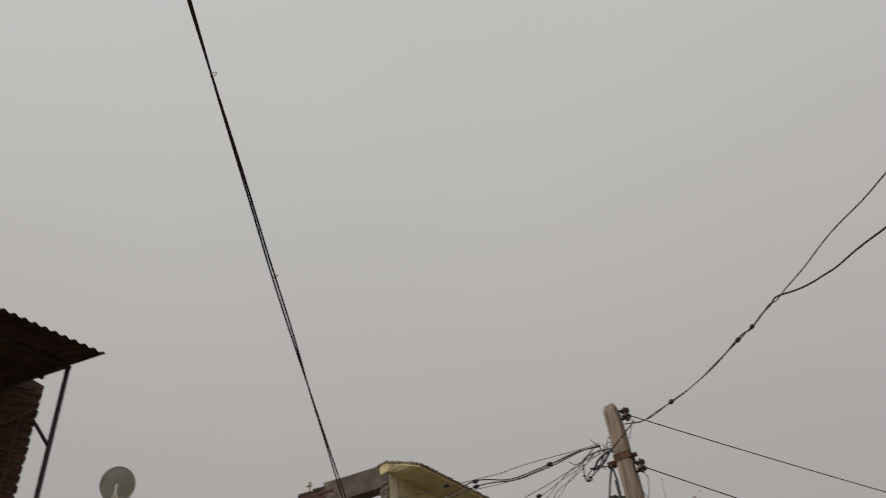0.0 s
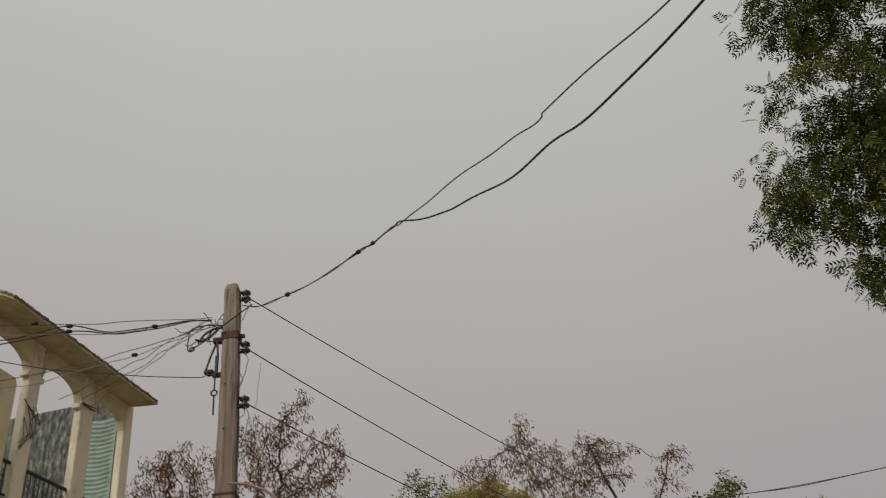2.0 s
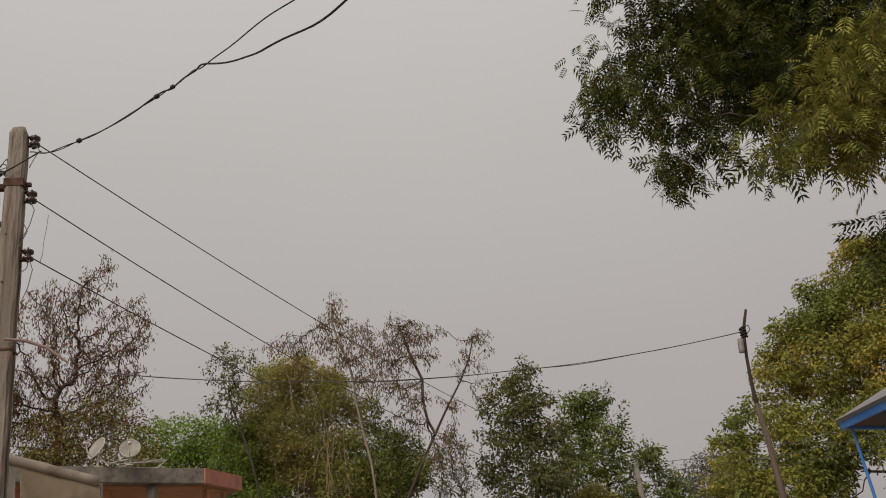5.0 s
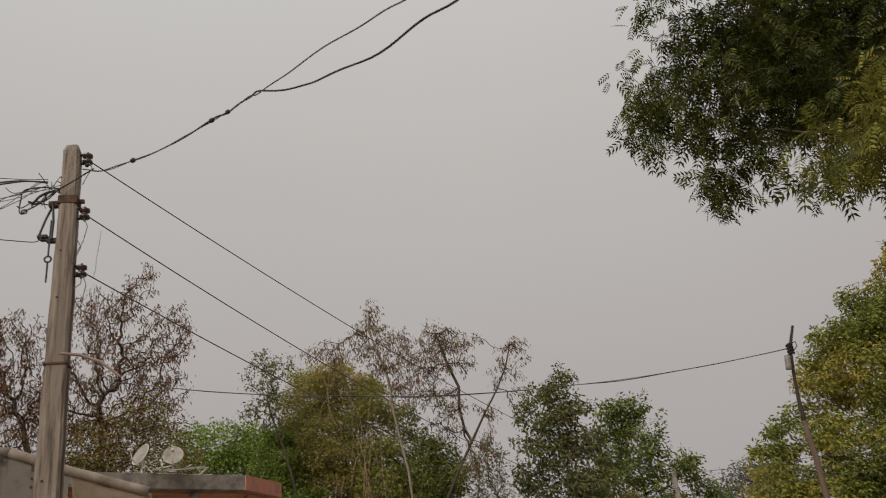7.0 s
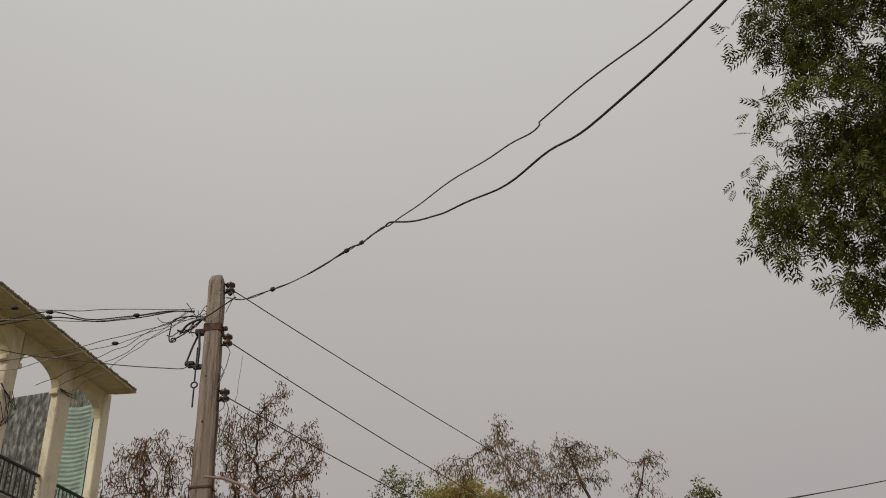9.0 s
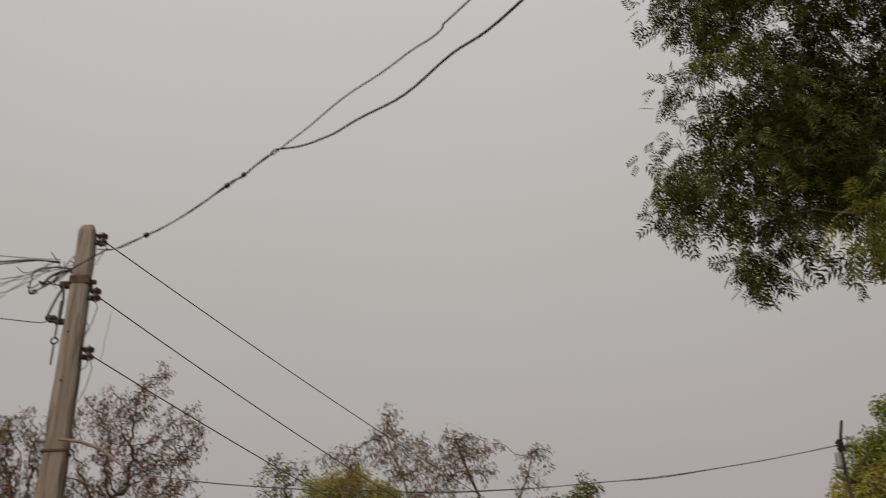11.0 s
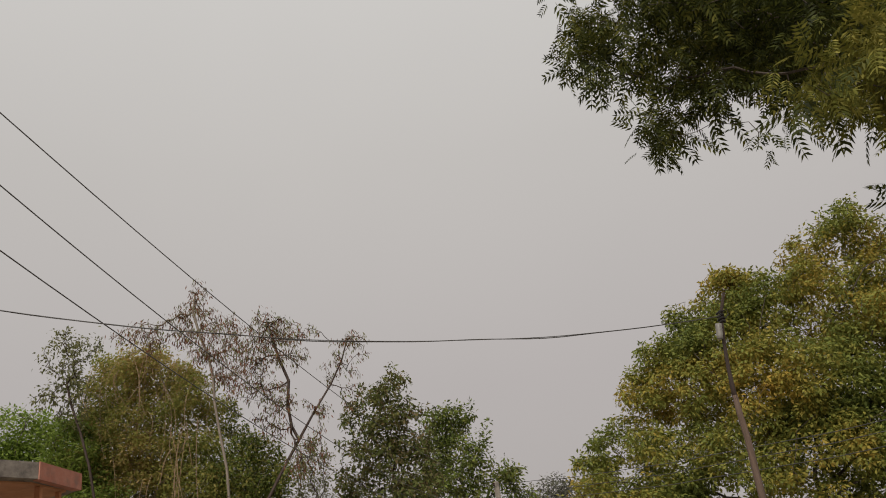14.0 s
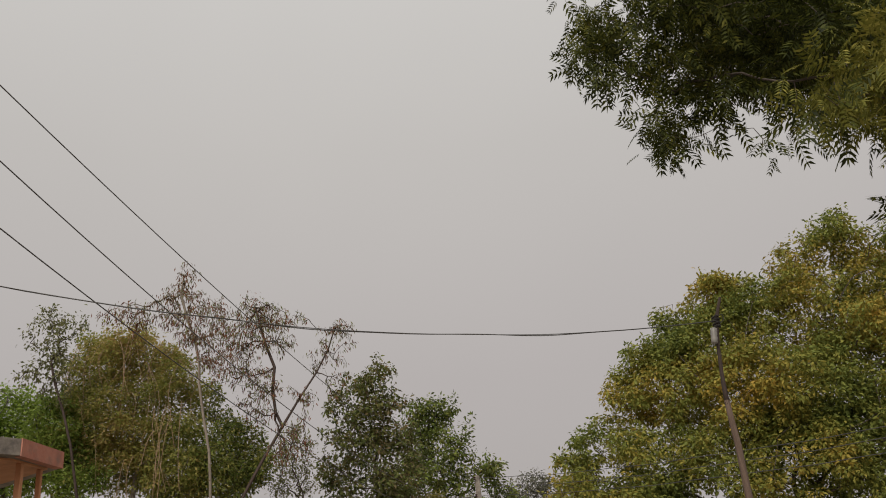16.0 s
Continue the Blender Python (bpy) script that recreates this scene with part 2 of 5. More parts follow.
M_CREEPER = mat("dry_creeper", [(0.17, 0.11, 0.06), (0.26, 0.17, 0.10), (0.32, 0.23, 0.15)], scale=3, bump=0)
M_NEEM = leaf_mat("neem_leaves", [(0.017, 0.022, 0.007), (0.041, 0.050, 0.011), (0.077, 0.086, 0.017), (0.158, 0.149, 0.030)], 0.28)
# brighter, yellower neem leaves: sunlight on the near boughs is put into the colour
M_NEEM_SUNLIT = leaf_mat("sunlit_neem_leaves", [(0.083, 0.095, 0.020), (0.171, 0.167, 0.033), (0.330, 0.292, 0.068)], 0.34)
M_BROAD = leaf_mat("broad_leaves", [(0.098, 0.129, 0.034), (0.168, 0.197, 0.046), (0.238, 0.240, 0.053), (0.342, 0.269, 0.056), (0.464, 0.298, 0.059)], 0.32, patch_scale=0.30, island=0.17, span=(0.32, 0.38))
M_DARKGREEN = leaf_mat("dark_green_leaves", [(0.053, 0.071, 0.023), (0.095, 0.116, 0.034), (0.145, 0.160, 0.047), (0.191, 0.172, 0.059)], 0.34)
M_MIDGREEN = leaf_mat("mid_green_leaves", [(0.082, 0.119, 0.028), (0.135, 0.182, 0.040), (0.200, 0.242, 0.052), (0.243, 0.218, 0.058)], 0.36)
M_DRY_GREEN = leaf_mat("dusty_green_leaves", [(0.101, 0.094, 0.045), (0.154, 0.140, 0.065), (0.178, 0.117, 0.059)], 0.32)
M_BRIGHT_DRY = leaf_mat("yellow_green_leaves", [(0.196, 0.190, 0.051), (0.299, 0.270, 0.072), (0.371, 0.300, 0.093)], 0.36)
M_BRIGHT = leaf_mat("bright_green_leaves", [(0.130, 0.193, 0.043), (0.210, 0.292, 0.055), (0.300, 0.380, 0.074)], 0.44)
M_OLIVE = leaf_mat("olive_leaves", [(0.148, 0.185, 0.050), (0.245, 0.258, 0.065), (0.348, 0.308, 0.089), (0.422, 0.302, 0.121)], 0.50, patch_scale=0.32, island=0.30, span=(0.30, 0.40))
M_DRY = leaf_mat("dry_brown_leaves", [(0.094, 0.043, 0.029), (0.155, 0.071, 0.044), (0.223, 0.099, 0.059), (0.122, 0.076, 0.043)], 0.35)
M_PALE_LEAF = leaf_mat("grey_green_leaves", [(0.124, 0.135, 0.060), (0.180, 0.185, 0.081), (0.227, 0.210, 0.098)], 0.42)
# pale and greyed: the haze of distance is put into this leaf colour
M_FARLEAF_HAZED = leaf_mat("far_hazed_leaves", [(0.10, 0.105, 0.075), (0.14, 0.135, 0.10)], 0.2)


# ---- building helpers ----
def mesh_of(name, bm, material=None, smooth=False):
    me = bpy.data.meshes.new(name)
    bm.normal_update()
    bm.to_mesh(me)
    bm.free()
    if material:
        me.materials.append(material)
    if smooth:
        me.polygons.foreach_set("use_smooth", [True] * len(me.polygons))
    return me


def part(name, bm, material, parent, label="", smooth=False):
    ob = new(name, mesh_of(name, bm, material, smooth))
    ob.parent = parent
    if label:
        tagged(ob, label=label)
    return ob


def thing(name, label, category, group="", at=None):
    ob = new(name)
    ob.empty_display_size = 0.2
    if at is not None:
        ob.matrix_basis = at
    return tagged(ob, label, category, group)


def box(bm, lo, hi, bevel=0.0, m=None):
    """A box from corner lo to corner hi, edges taken off by bevel."""
    c = [(a + b) / 2 for a, b in zip(lo, hi)]
    s = [abs(b - a) for a, b in zip(lo, hi)]
    made = bmesh.ops.create_cube(bm, size=1, matrix=Matrix.LocRotScale(c, None, s))["verts"]
    if bevel:
        edges = list({e for v in made for e in v.link_edges})
        made = list({v for f in bmesh.ops.bevel(bm, geom=edges, offset=bevel, segments=1, affect="EDGES")["faces"] for v in f.verts} | {v for v in made if v.is_valid})
    if m is not None:
        bmesh.ops.transform(bm, matrix=m, verts=[v for v in made if v.is_valid])
    return made


def prism(bm, outline, lo, hi, axis="y"):
    """A flat outline in x and z (axis y) or x and y (axis z), given thickness from lo to hi."""
    put = (lambda a, b, h: (a, h, b)) if axis == "y" else (lambda a, b, h: (a, b, h))
    near = [bm.verts.new(put(a, b, lo)) for a, b in outline]
    far = [bm.verts.new(put(a, b, hi)) for a, b in outline]
    bm.faces.new(near)
    bm.faces.new(far[::-1])
    for k in range(len(outline)):
        j = (k + 1) % len(outline)
        bm.faces.new((near[j], near[k], far[k], far[j]))
    bmesh.ops.recalc_face_normals(bm, faces=bm.faces)


def tube(bm, points, radius, sides=6, cap=True):
    """A tube through the points; radius is one number or one for each point."""
    pts = [Vector(p) for p in points]
    rad = radius if isinstance(radius, (list, tuple)) else [radius] * len(pts)
    rings, side = [], None
    for k, p in enumerate(pts):
        way = (pts[min(k + 1, len(pts) - 1)] - pts[max(k - 1, 0)]).normalized()
        if side is None:
            side = way.orthogonal().normalized()
        side = (side - way * side.dot(way)).normalized()
        other = way.cross(side)
        rings.append([bm.verts.new(p + rad[k] * (math.cos(a) * side + math.sin(a) * other)) for a in (2 * math.pi * j / sides for j in range(sides))])
    for a, b in zip(rings, rings[1:]):
        for j in range(sides):
            bm.faces.new((a[j], a[(j + 1) % sides], b[(j + 1) % sides], b[j]))
    if cap:
        bm.faces.new(rings[0][::-1])
        bm.faces.new(rings[-1])


def lathe(bm, profile, sides=16, m=None):
    """A turned body from (radius, height) pairs."""
    rings = []
    for r, h in profile:
        rings.append([bm.verts.new((r * math.cos(2 * math.pi * j / sides), r * math.sin(2 * math.pi * j / sides), h)) for j in range(sides)])
    for a, b in zip(rings, rings[1:]):
        for j in range(sides):
            bm.faces.new((a[j], a[(j + 1) % sides], b[(j + 1) % sides], b[j]))
    bm.faces.new(rings[0][::-1])
    bm.faces.new(rings[-1])
    if m is not None:
        bmesh.ops.transform(bm, matrix=m, verts=[v for r in rings for v in r])


def sagging(a, b, sag, steps=24, wobble=0.0, seed=0):
    """Points of a wire that hangs from a to b, a little crooked."""
    a, b, rnd = Vector(a), Vector(b), random.Random(seed)
    ph = [rnd.uniform(0, 6.28) for _ in range(4)]
    out = []
    for k in range(steps + 1):
        s = k / steps
        p = a.lerp(b, s) - Vector((0, 0, 4 * sag * s * (1 - s)))
        fade = min(1, 8 * s, 8 * (1 - s))
        p += Vector((math.sin(13 * s + ph[0]), math.sin(17 * s + ph[1]), math.sin(23 * s + ph[2]) + 0.6 * math.sin(41 * s + ph[3]))) * wobble * fade
        out.append(p)
    return out


def numpy_mesh(name, verts, faces, material):
    """A mesh from arrays: vertices (n, 3) and faces (m, 3 or 4)."""
    me = bpy.data.meshes.new(name)
    k = faces.shape[1]
    me.vertices.add(len(verts))
    me.vertices.foreach_set("co", np.ascontiguousarray(verts, dtype=np.float32).ravel())
    me.loops.add(faces.size)
    me.loops.foreach_set("vertex_index", faces.astype(np.int32).ravel())
    me.polygons.add(len(faces))
    me.polygons.foreach_set("loop_start", np.arange(0, faces.size, k, dtype=np.int32))
    me.update(calc_edges=True)
    me.materials.append(material)
    return me


# ---- plants ----
def in_blobs(rng, blobs, count, shell=0.0, squash=1.0):
    """Points spread through the balls (x, y, z, radius), by their volume; shell pushes them outwards."""
    b = np.array(blobs)
    vol = b[:, 3] ** 2.3
    pick = rng.choice(len(b), count, p=vol / vol.sum())
    d = rng.normal(size=(count, 3))
    d /= np.linalg.norm(d, axis=1)[:, None]
    r = rng.random(count) ** (1 / (3 + 3 * shell))
    return b[pick, :3] + d * (r * b[pick, 3])[:, None] * (1, 1, squash)


def grow(rng, stem, goals, step=0.3, kill=0.35, rounds=140, lean=(0, 0, 0.05), wander=0.22, limb=()):
    """Branches that grow from the stem towards the goals until each is reached. Nodes and the node each one springs from."""
    nodes = [np.array(p, float) for p in stem]
    parent = [-1] + list(range(len(stem) - 1))
    for k, p in enumerate(limb):
        # a second limb that forks off halfway up the stem
        parent.append(len(nodes) - 1 if k else len(stem) // 2)
        nodes.append(np.array(p, float))
    goals = np.array(goals)
    alive = np.ones(len(goals), bool)
    dist = np.full(len(goals), 1e9)
    near = np.zeros(len(goals), int)
    first = max(0, len(stem) - max(2, len(stem) // 2))
    fresh = list(range(first, len(nodes)))
    for _ in range(rounds):
        for k in fresh:
            d = np.linalg.norm(goals - nodes[k], axis=1)
            better = d < dist
            dist[better], near[better] = d[better], k
        alive &= dist > kill
        if not alive.any():
            break
        fresh = []
        for k in np.unique(near[alive]):
            ways = goals[alive & (near == k)] - nodes[k]
            ways /= np.linalg.norm(ways, axis=1)[:, None]
            way = ways.mean(0) + lean + rng.normal(size=3) * wander
            if np.linalg.norm(way) < 1e-3:
                continue
            p = nodes[k] + step * way / np.linalg.norm(way)
            fresh.append(len(nodes))
            nodes.append(p)
            parent.append(int(k))
        if len(nodes) > 6000:
            break
    return np.array(nodes), np.array(parent)


def thickness(parent, tip, power=2.3, most=1.0):
    r = np.zeros(len(parent))
    for k in range(len(parent) - 1, -1, -1):
        r[k] = max(r[k], tip**power)
        if parent[k] >= 0:
            r[parent[k]] += r[k]
    return np.minimum(r ** (1 / power), most)


def branch_mesh(name, nodes, parent, rad, material, sides=5):
    """Tapered limbs: one tapering piece from each node's parent to it."""
    kids = np.nonzero(parent >= 0)[0]
    a, b = nodes[parent[kids]], nodes[kids]
    way = b - a
    way /= np.linalg.norm(way, axis=1)[:, None] + 1e-9
    side = np.cross(way, np.where(np.abs(way[:, 2:]) < 0.9, [[0, 0, 1.0]], [[1.0, 0, 0]]))
    side /= np.linalg.norm(side, axis=1)[:, None]
    other = np.cross(way, side)
    ang = 2 * np.pi * np.arange(sides) / sides
    ring = np.cos(ang)[None, :, None] * side[:, None] + np.sin(ang)[None, :, None] * other[:, None]
    ra = np.minimum(rad[parent[kids]], rad[kids] * 1.5)
    low = a[:, None] - way[:, None] * ra[:, None, None] * 0.3 + ring * ra[:, None, None]
    high = b[:, None] + ring * rad[kids][:, None, None]
    verts = np.concatenate([low, high], 1).reshape(-1, 3)
    j = np.arange(sides)
    quad = np.stack([j, (j + 1) % sides, sides + (j + 1) % sides, sides + j], -1)
    faces = (np.arange(len(kids)) * 2 * sides)[:, None, None] + quad[None]
    return numpy_mesh(name, verts, faces.reshape(-1, 4), material)


def turned(rng, ways, roll=3.14):
    """Turns that lay +x along the ways, with +z upwards as far as may be, then rolled at random."""
    x = ways / (np.linalg.norm(ways, axis=1)[:, None] + 1e-9)
    up = np.tile([0, 0, 1.0], (len(x), 1)) + rng.normal(size=x.shape) * 0.15
    y = np.cross(up, x)
    y /= np.linalg.norm(y, axis=1)[:, None] + 1e-9
    z = np.cross(x, y)
    a = rng.uniform(-roll, roll, len(x))[:, None]
    y, z = np.cos(a) * y + np.sin(a) * z, np.cos(a) * z - np.sin(a) * y
    return np.stack([x, y, z], -1)


def strewn(name, template, faces, places, turns, sizes, material):
    """One mesh of many copies of a small leaf."""
    v = np.einsum("nij,kj->nki", turns, template) * sizes[:, None, None] + places[:, None]
    f = (np.arange(len(places)) * len(template))[:, None, None] + faces[None]
    return numpy_mesh(name, v.reshape(-1, 3), f.reshape(-1, faces.shape[1]), material)


# a broad leaf, one unit long, folded along its rib and drooping at its tip
BROAD_V = np.array([(0, 0, 0), (0.45, 0.24, 0.07), (0.42, 0, -0.02), (0.45, -0.24, 0.07), (1.0, 0, -0.14)])
BROAD_F = np.array([(0, 2, 1), (0, 3, 2), (1, 2, 4), (2, 3, 4)])
# a narrow leaf
NARROW_V = np.array([(0, 0, 0), (0.45, 0.12, 0.05), (0.45, -0.12, 0.05), (1.0, 0, -0.1)])
NARROW_F = np.array([(0, 2, 1), (1, 2, 3)])


def neem_template(pairs=5):
    """A feathered leaf one unit long: a thin rib with curved, pointed leaflets in pairs."""
    v, f = [], []

    def rib(s):
        return np.array((s, 0, -0.22 * s * s))

    for k in range(pairs):
        s = 0.14 + 0.80 * k / (pairs - 1)
        for side in (1, -1):
            base, n = rib(s), len(v)
            long = 0.37 * (1 - 0.30 * abs(k / (pairs - 1) - 0.4))
            ahead = np.array((0.50, 0.86 * side, -0.25))
            across = np.array((0.86, -0.5 * side, 0))
            curl = np.array((0.10, 0, -0.05)) * long * 2
            v += [base, base + ahead * long * 0.45 + across * 0.056, base + ahead * long * 0.42 - across * 0.056, base + ahead * long + curl]
            f += [(n, n + 1, n + 2), (n + 1, n + 3, n + 2)]
    n = len(v)
    v += [rib(0.9), rib(0.98) + (0, 0.035, 0), rib(0.98) - (0, 0.035, 0), rib(1.22)]
    f += [(n, n + 1, n + 2), (n + 1, n + 3, n + 2)]
    for k in range(3):
        n = len(v)
        a, b = rib(k / 3), rib((k + 1) / 3)
        v += [a + (0, 0.007, 0), a - (0, 0.007, 0), b + (0, 0.005, 0), b - (0, 0.005, 0)]
        f += [(n, n + 1, n + 2), (n + 1, n + 3, n + 2)]
    return np.array(v), np.array(f)


def tree(name, label, stem, blobs, bark, leaves, seed, goals=350, step=0.35, kill=0.4, tip=0.008, most=0.2, leaf="broad", size=0.18,
         per_node=5, spread=0.25, thin=0.03, droop=0.5, fill=0, squash=1.0, clump=0.3, per_clump=36, wander=0.22, flat=0.6, lobes=0, limb=(), category="tree", sunlit=(), taper=0.45, sprays=0, core=0.0):
    """A tree that branches from its stem into the balls of its crown, with leaves along its thin twigs."""
    rng = np.random.default_rng(seed)
    if lobes:
        # smaller lobes on the outside of each ball make the outline uneven
        b = np.array(blobs)
        d = rng.normal(size=(lobes, len(b), 3)) + (0, 0, 0.35)
        d /= np.linalg.norm(d, axis=2)[..., None]
        small = np.concatenate([b[None, :, :3] + d * b[None, :, 3:] * 0.80, np.broadcast_to(b[None, :, 3:], (lobes, len(b), 1)) * rng.uniform(0.22, 0.42, (lobes, len(b), 1))], 2)
        b[:, 3] *= 0.80
        blobs = np.concatenate([b, small.reshape(-1, 4)])
    aims, tufts = in_blobs(rng, blobs, goals, 0.3, squash), np.zeros((0, 3))
    if sprays:
        # tufts on twigs that stand out of the outline
        b = np.array(blobs)
        pick = rng.choice(len(b), sprays, p=b[:, 3] / b[:, 3].sum())
        d = rng.normal(size=(sprays, 3)) + (0, 0, 0.5)
        d /= np.linalg.norm(d, axis=1)[:, None]
        tufts = b[pick, :3] + d * (b[pick, 3] * rng.uniform(0.98, 1.15, sprays) + rng.uniform(0.02, 0.22, sprays))[:, None]
        tufts = tufts[(np.linalg.norm(tufts[:, None] - b[None, :, :3], axis=2) > b[None, :, 3] * 0.97).all(1)]
        blobs = np.concatenate([b, np.concatenate([tufts, np.full((len(tufts), 1), 0.10)], 1)])
        aims = np.concatenate([aims, tufts])
    nodes, parent = grow(rng, stem, aims, step, kill, wander=wander, limb=limb)
    rad = thickness(parent, tip, most=most)
    for k in range(len(stem)):
        rad[k] = max(rad[k], most * (1 - taper * k / max(1, len(stem) - 1)))
    for k in range(len(limb)):
        rad[len(stem) + k] = max(rad[len(stem) + k], most * (0.42 - 0.32 * k / len(limb)))
    ob = thing(name, label, category)
    trunk = new("trunk", branch_mesh("trunk", nodes, parent, rad, bark))
    trunk.parent = ob
    twigs = np.nonzero((rad < thin) & (parent >= 0))[0]
    at = np.repeat(twigs, per_node)
    way = nodes[at] - nodes[parent[at]]
    way /= np.linalg.norm(way, axis=1)[:, None] + 1e-9
    along = rng.random(len(at))[:, None]
    places = nodes[parent[at]] + (nodes[at] - nodes[parent[at]]) * along + rng.normal(size=(len(at), 3)) * spread * 0.5
    ways = way * 0.7 + rng.normal(size=(len(at), 3)) * 0.7 - np.array((0, 0, droop))
    if fill:
        heads = in_blobs(rng, blobs, max(1, fill // per_clump), 0.9, squash)
        inner = rng.random(len(heads)) < core
        heads[inner] = in_blobs(rng, blobs, int(inner.sum()), 0.0, squash * 0.8)
        heads = np.repeat(heads, per_clump, 0)
        offset = rng.normal(size=heads.shape) * (clump, clump, clump * flat)
        places = np.concatenate([places, heads + offset])
        ways = np.concatenate([ways, offset / clump + rng.normal(size=heads.shape) * 0.6 - np.array((0, 0, droop))])
    if len(tufts):
        heads = np.repeat(tufts, 11, 0)
        offset = rng.normal(size=heads.shape) * 0.085
        places = np.concatenate([places, heads + offset])
        ways = np.concatenate([ways, offset / 0.085 + rng.normal(size=heads.shape) * 0.5 - np.array((0, 0, droop * 0.5))])
    b = np.array(blobs)
    middle = places + ways / (np.linalg.norm(ways, axis=1)[:, None] + 1e-9) * size * 0.55
    close = np.concatenate([(np.linalg.norm(q[:, None] - b[None, :, :3], axis=2) - b[None, :, 3] * 1.08).min(1) for q in np.array_split(middle, max(1, len(middle) // 4000))]) < 0.04 + clump * 0.6
    places, ways = places[close], ways[close]
    sizes = size * rng.uniform(0.6, 1.25, len(places))
    v, f = {"broad": (BROAD_V, BROAD_F), "narrow": (NARROW_V, NARROW_F), "neem": neem_template()}[leaf]
    kinds = leaves if isinstance(leaves, (list, tuple)) else [leaves]
    share = rng.integers(0, len(kinds), len(places)) if len(kinds) > 1 else np.zeros(len(places), int)
    if len(sunlit):
        # the last kind of leaf, coloured as if sunlit, goes on these boughs alone
        y = np.array(sunlit)
        share = rng.integers(0, len(kinds) - 1, len(places))
        share[(np.linalg.norm(places[:, None] - y[None, :, :3], axis=2) < y[None, :, 3]).any(1)] = len(kinds) - 1
    turns = turned(rng, ways, 0.9 if leaf == "neem" else 1.2)
    for k, m in enumerate(kinds):
        some = share == k
        crown = new("crown", strewn("crown", v, f, places[some], turns[some], sizes[some], m))
        crown.parent = ob
    return ob


def stem_to(base, top, bend=0.15, steps=8, seed=0):
    rnd = random.Random(seed)
    base, top = Vector(base), Vector(top)
    off = Vector((rnd.uniform(-1, 1), rnd.uniform(-1, 1), 0)) * bend
    return [tuple(base.lerp(top, k / steps) + off * math.sin(math.pi * k / steps) + Vector((rnd.uniform(-1, 1), rnd.uniform(-1, 1), 0)) * bend * 0.12) for k in range(steps + 1)]


# ---- ground ----
bm = bmesh.new()
bmesh.ops.create_grid(bm, x_segments=40, y_segments=40, size=1)
for v in bm.verts:
    v.co.x, v.co.y = (math.copysign(abs(c) ** 2.2 * 1500, c) for c in (v.co.x, v.co.y))
    v.co.z = 0.03 * math.sin(v.co.x * 0.7) * math.sin(v.co.y * 0.9) if abs(v.co.x) < 60 and abs(v.co.y) < 60 else 0
tagged(new("ground", mesh_of("ground", bm, M_GROUND)), "dusty bare earth ground under the trees", "ground", kind="structure")

# ---- trees: the crowns as balls (x, y, z, radius) ----
DRY_L = [(-15.21, 17.26, 9.38, 1.22), (-15.58, 16.92, 8.27, 0.93), (-14.66, 17.73, 8.56, 1.17), (-15.15, 17.32, 10.0, 0.55), (-15.2, 17.27, 7.42, 1.06), (-15.92, 16.61, 8.48, 0.39)]
DRY_R = [(-14.21, 19.35, 10.99, 0.94), (-13.36, 19.96, 11.24, 0.84), (-12.97, 20.21, 12.04, 0.46), (-12.43, 20.55, 10.35, 0.93), (-13.71, 19.71, 9.55, 1.33), (-12.56, 20.47, 8.85, 1.01), (-14.39, 19.23, 8.15, 1.21), (-13.07, 20.15, 7.77, 1.21), (-12.15, 20.72, 11.03, 0.46), (-14.01, 19.5, 7.07, 1.2), (-15.04, 18.71, 7.87, 0.81), (-14.93, 18.81, 10.39, 0.51), (-13.03, 20.17, 12.5, 0.28), (-13.17, 20.08, 11.86, 0.38)]
SLIM = [(-11.38, 24.51, 10.49, 0.47), (-12.09, 24.86, 10.47, 0.3), (-10.68, 24.22, 10.08, 0.37), (-12.19, 24.86, 9.89, 0.2), (-11.18, 24.35, 9.72, 0.55), (-10.61, 24.44, 10.4, 0.2), (-11.49, 24.76, 9.25, 0.47), (-10.81, 24.43, 9.09, 0.32), (-11.89, 24.54, 9.03, 0.28), (-12.08, 24.12, 8.68, 0.2), (-11.56, 24.7, 8.59, 0.4), (-10.95, 24.53, 8.33, 0.37)]
OLIVE = [(-11.19, 26.72, 10.1, 0.46), (-10.91, 27.42, 10.41, 0.48), (-9.89, 26.13, 10.1, 0.41), (-9.75, 27.42, 10.64, 0.28), (-10.32, 26.4, 9.43, 0.71), (-9.54, 26.58, 9.58, 0.71), (-11.67, 27.22, 9.93, 0.26), (-11.57, 26.55, 9.29, 0.24), (-8.92, 26.78, 9.55, 0.55), (-8.16, 25.94, 9.01, 0.4), (-11.22, 27.11, 8.96, 0.63), (-10.06, 26.76, 8.63, 0.87), (-8.95, 26.43, 8.58, 0.78), (-8.45, 27.16, 8.54, 0.55), (-11.4, 26.39, 8.29, 0.45), (-7.87, 26.63, 8.39, 0.3), (-10.44, 26.11, 7.65, 0.83), (-9.44, 26.54, 7.47, 1.01), (-8.19, 26.23, 7.24, 0.79), (-10.93, 26.32, 6.76, 0.83), (-10.06, 27.1, 6.48, 1.13), (-8.52, 26.35, 6.17, 1.1), (-7.68, 26.68, 6.63, 0.52)]
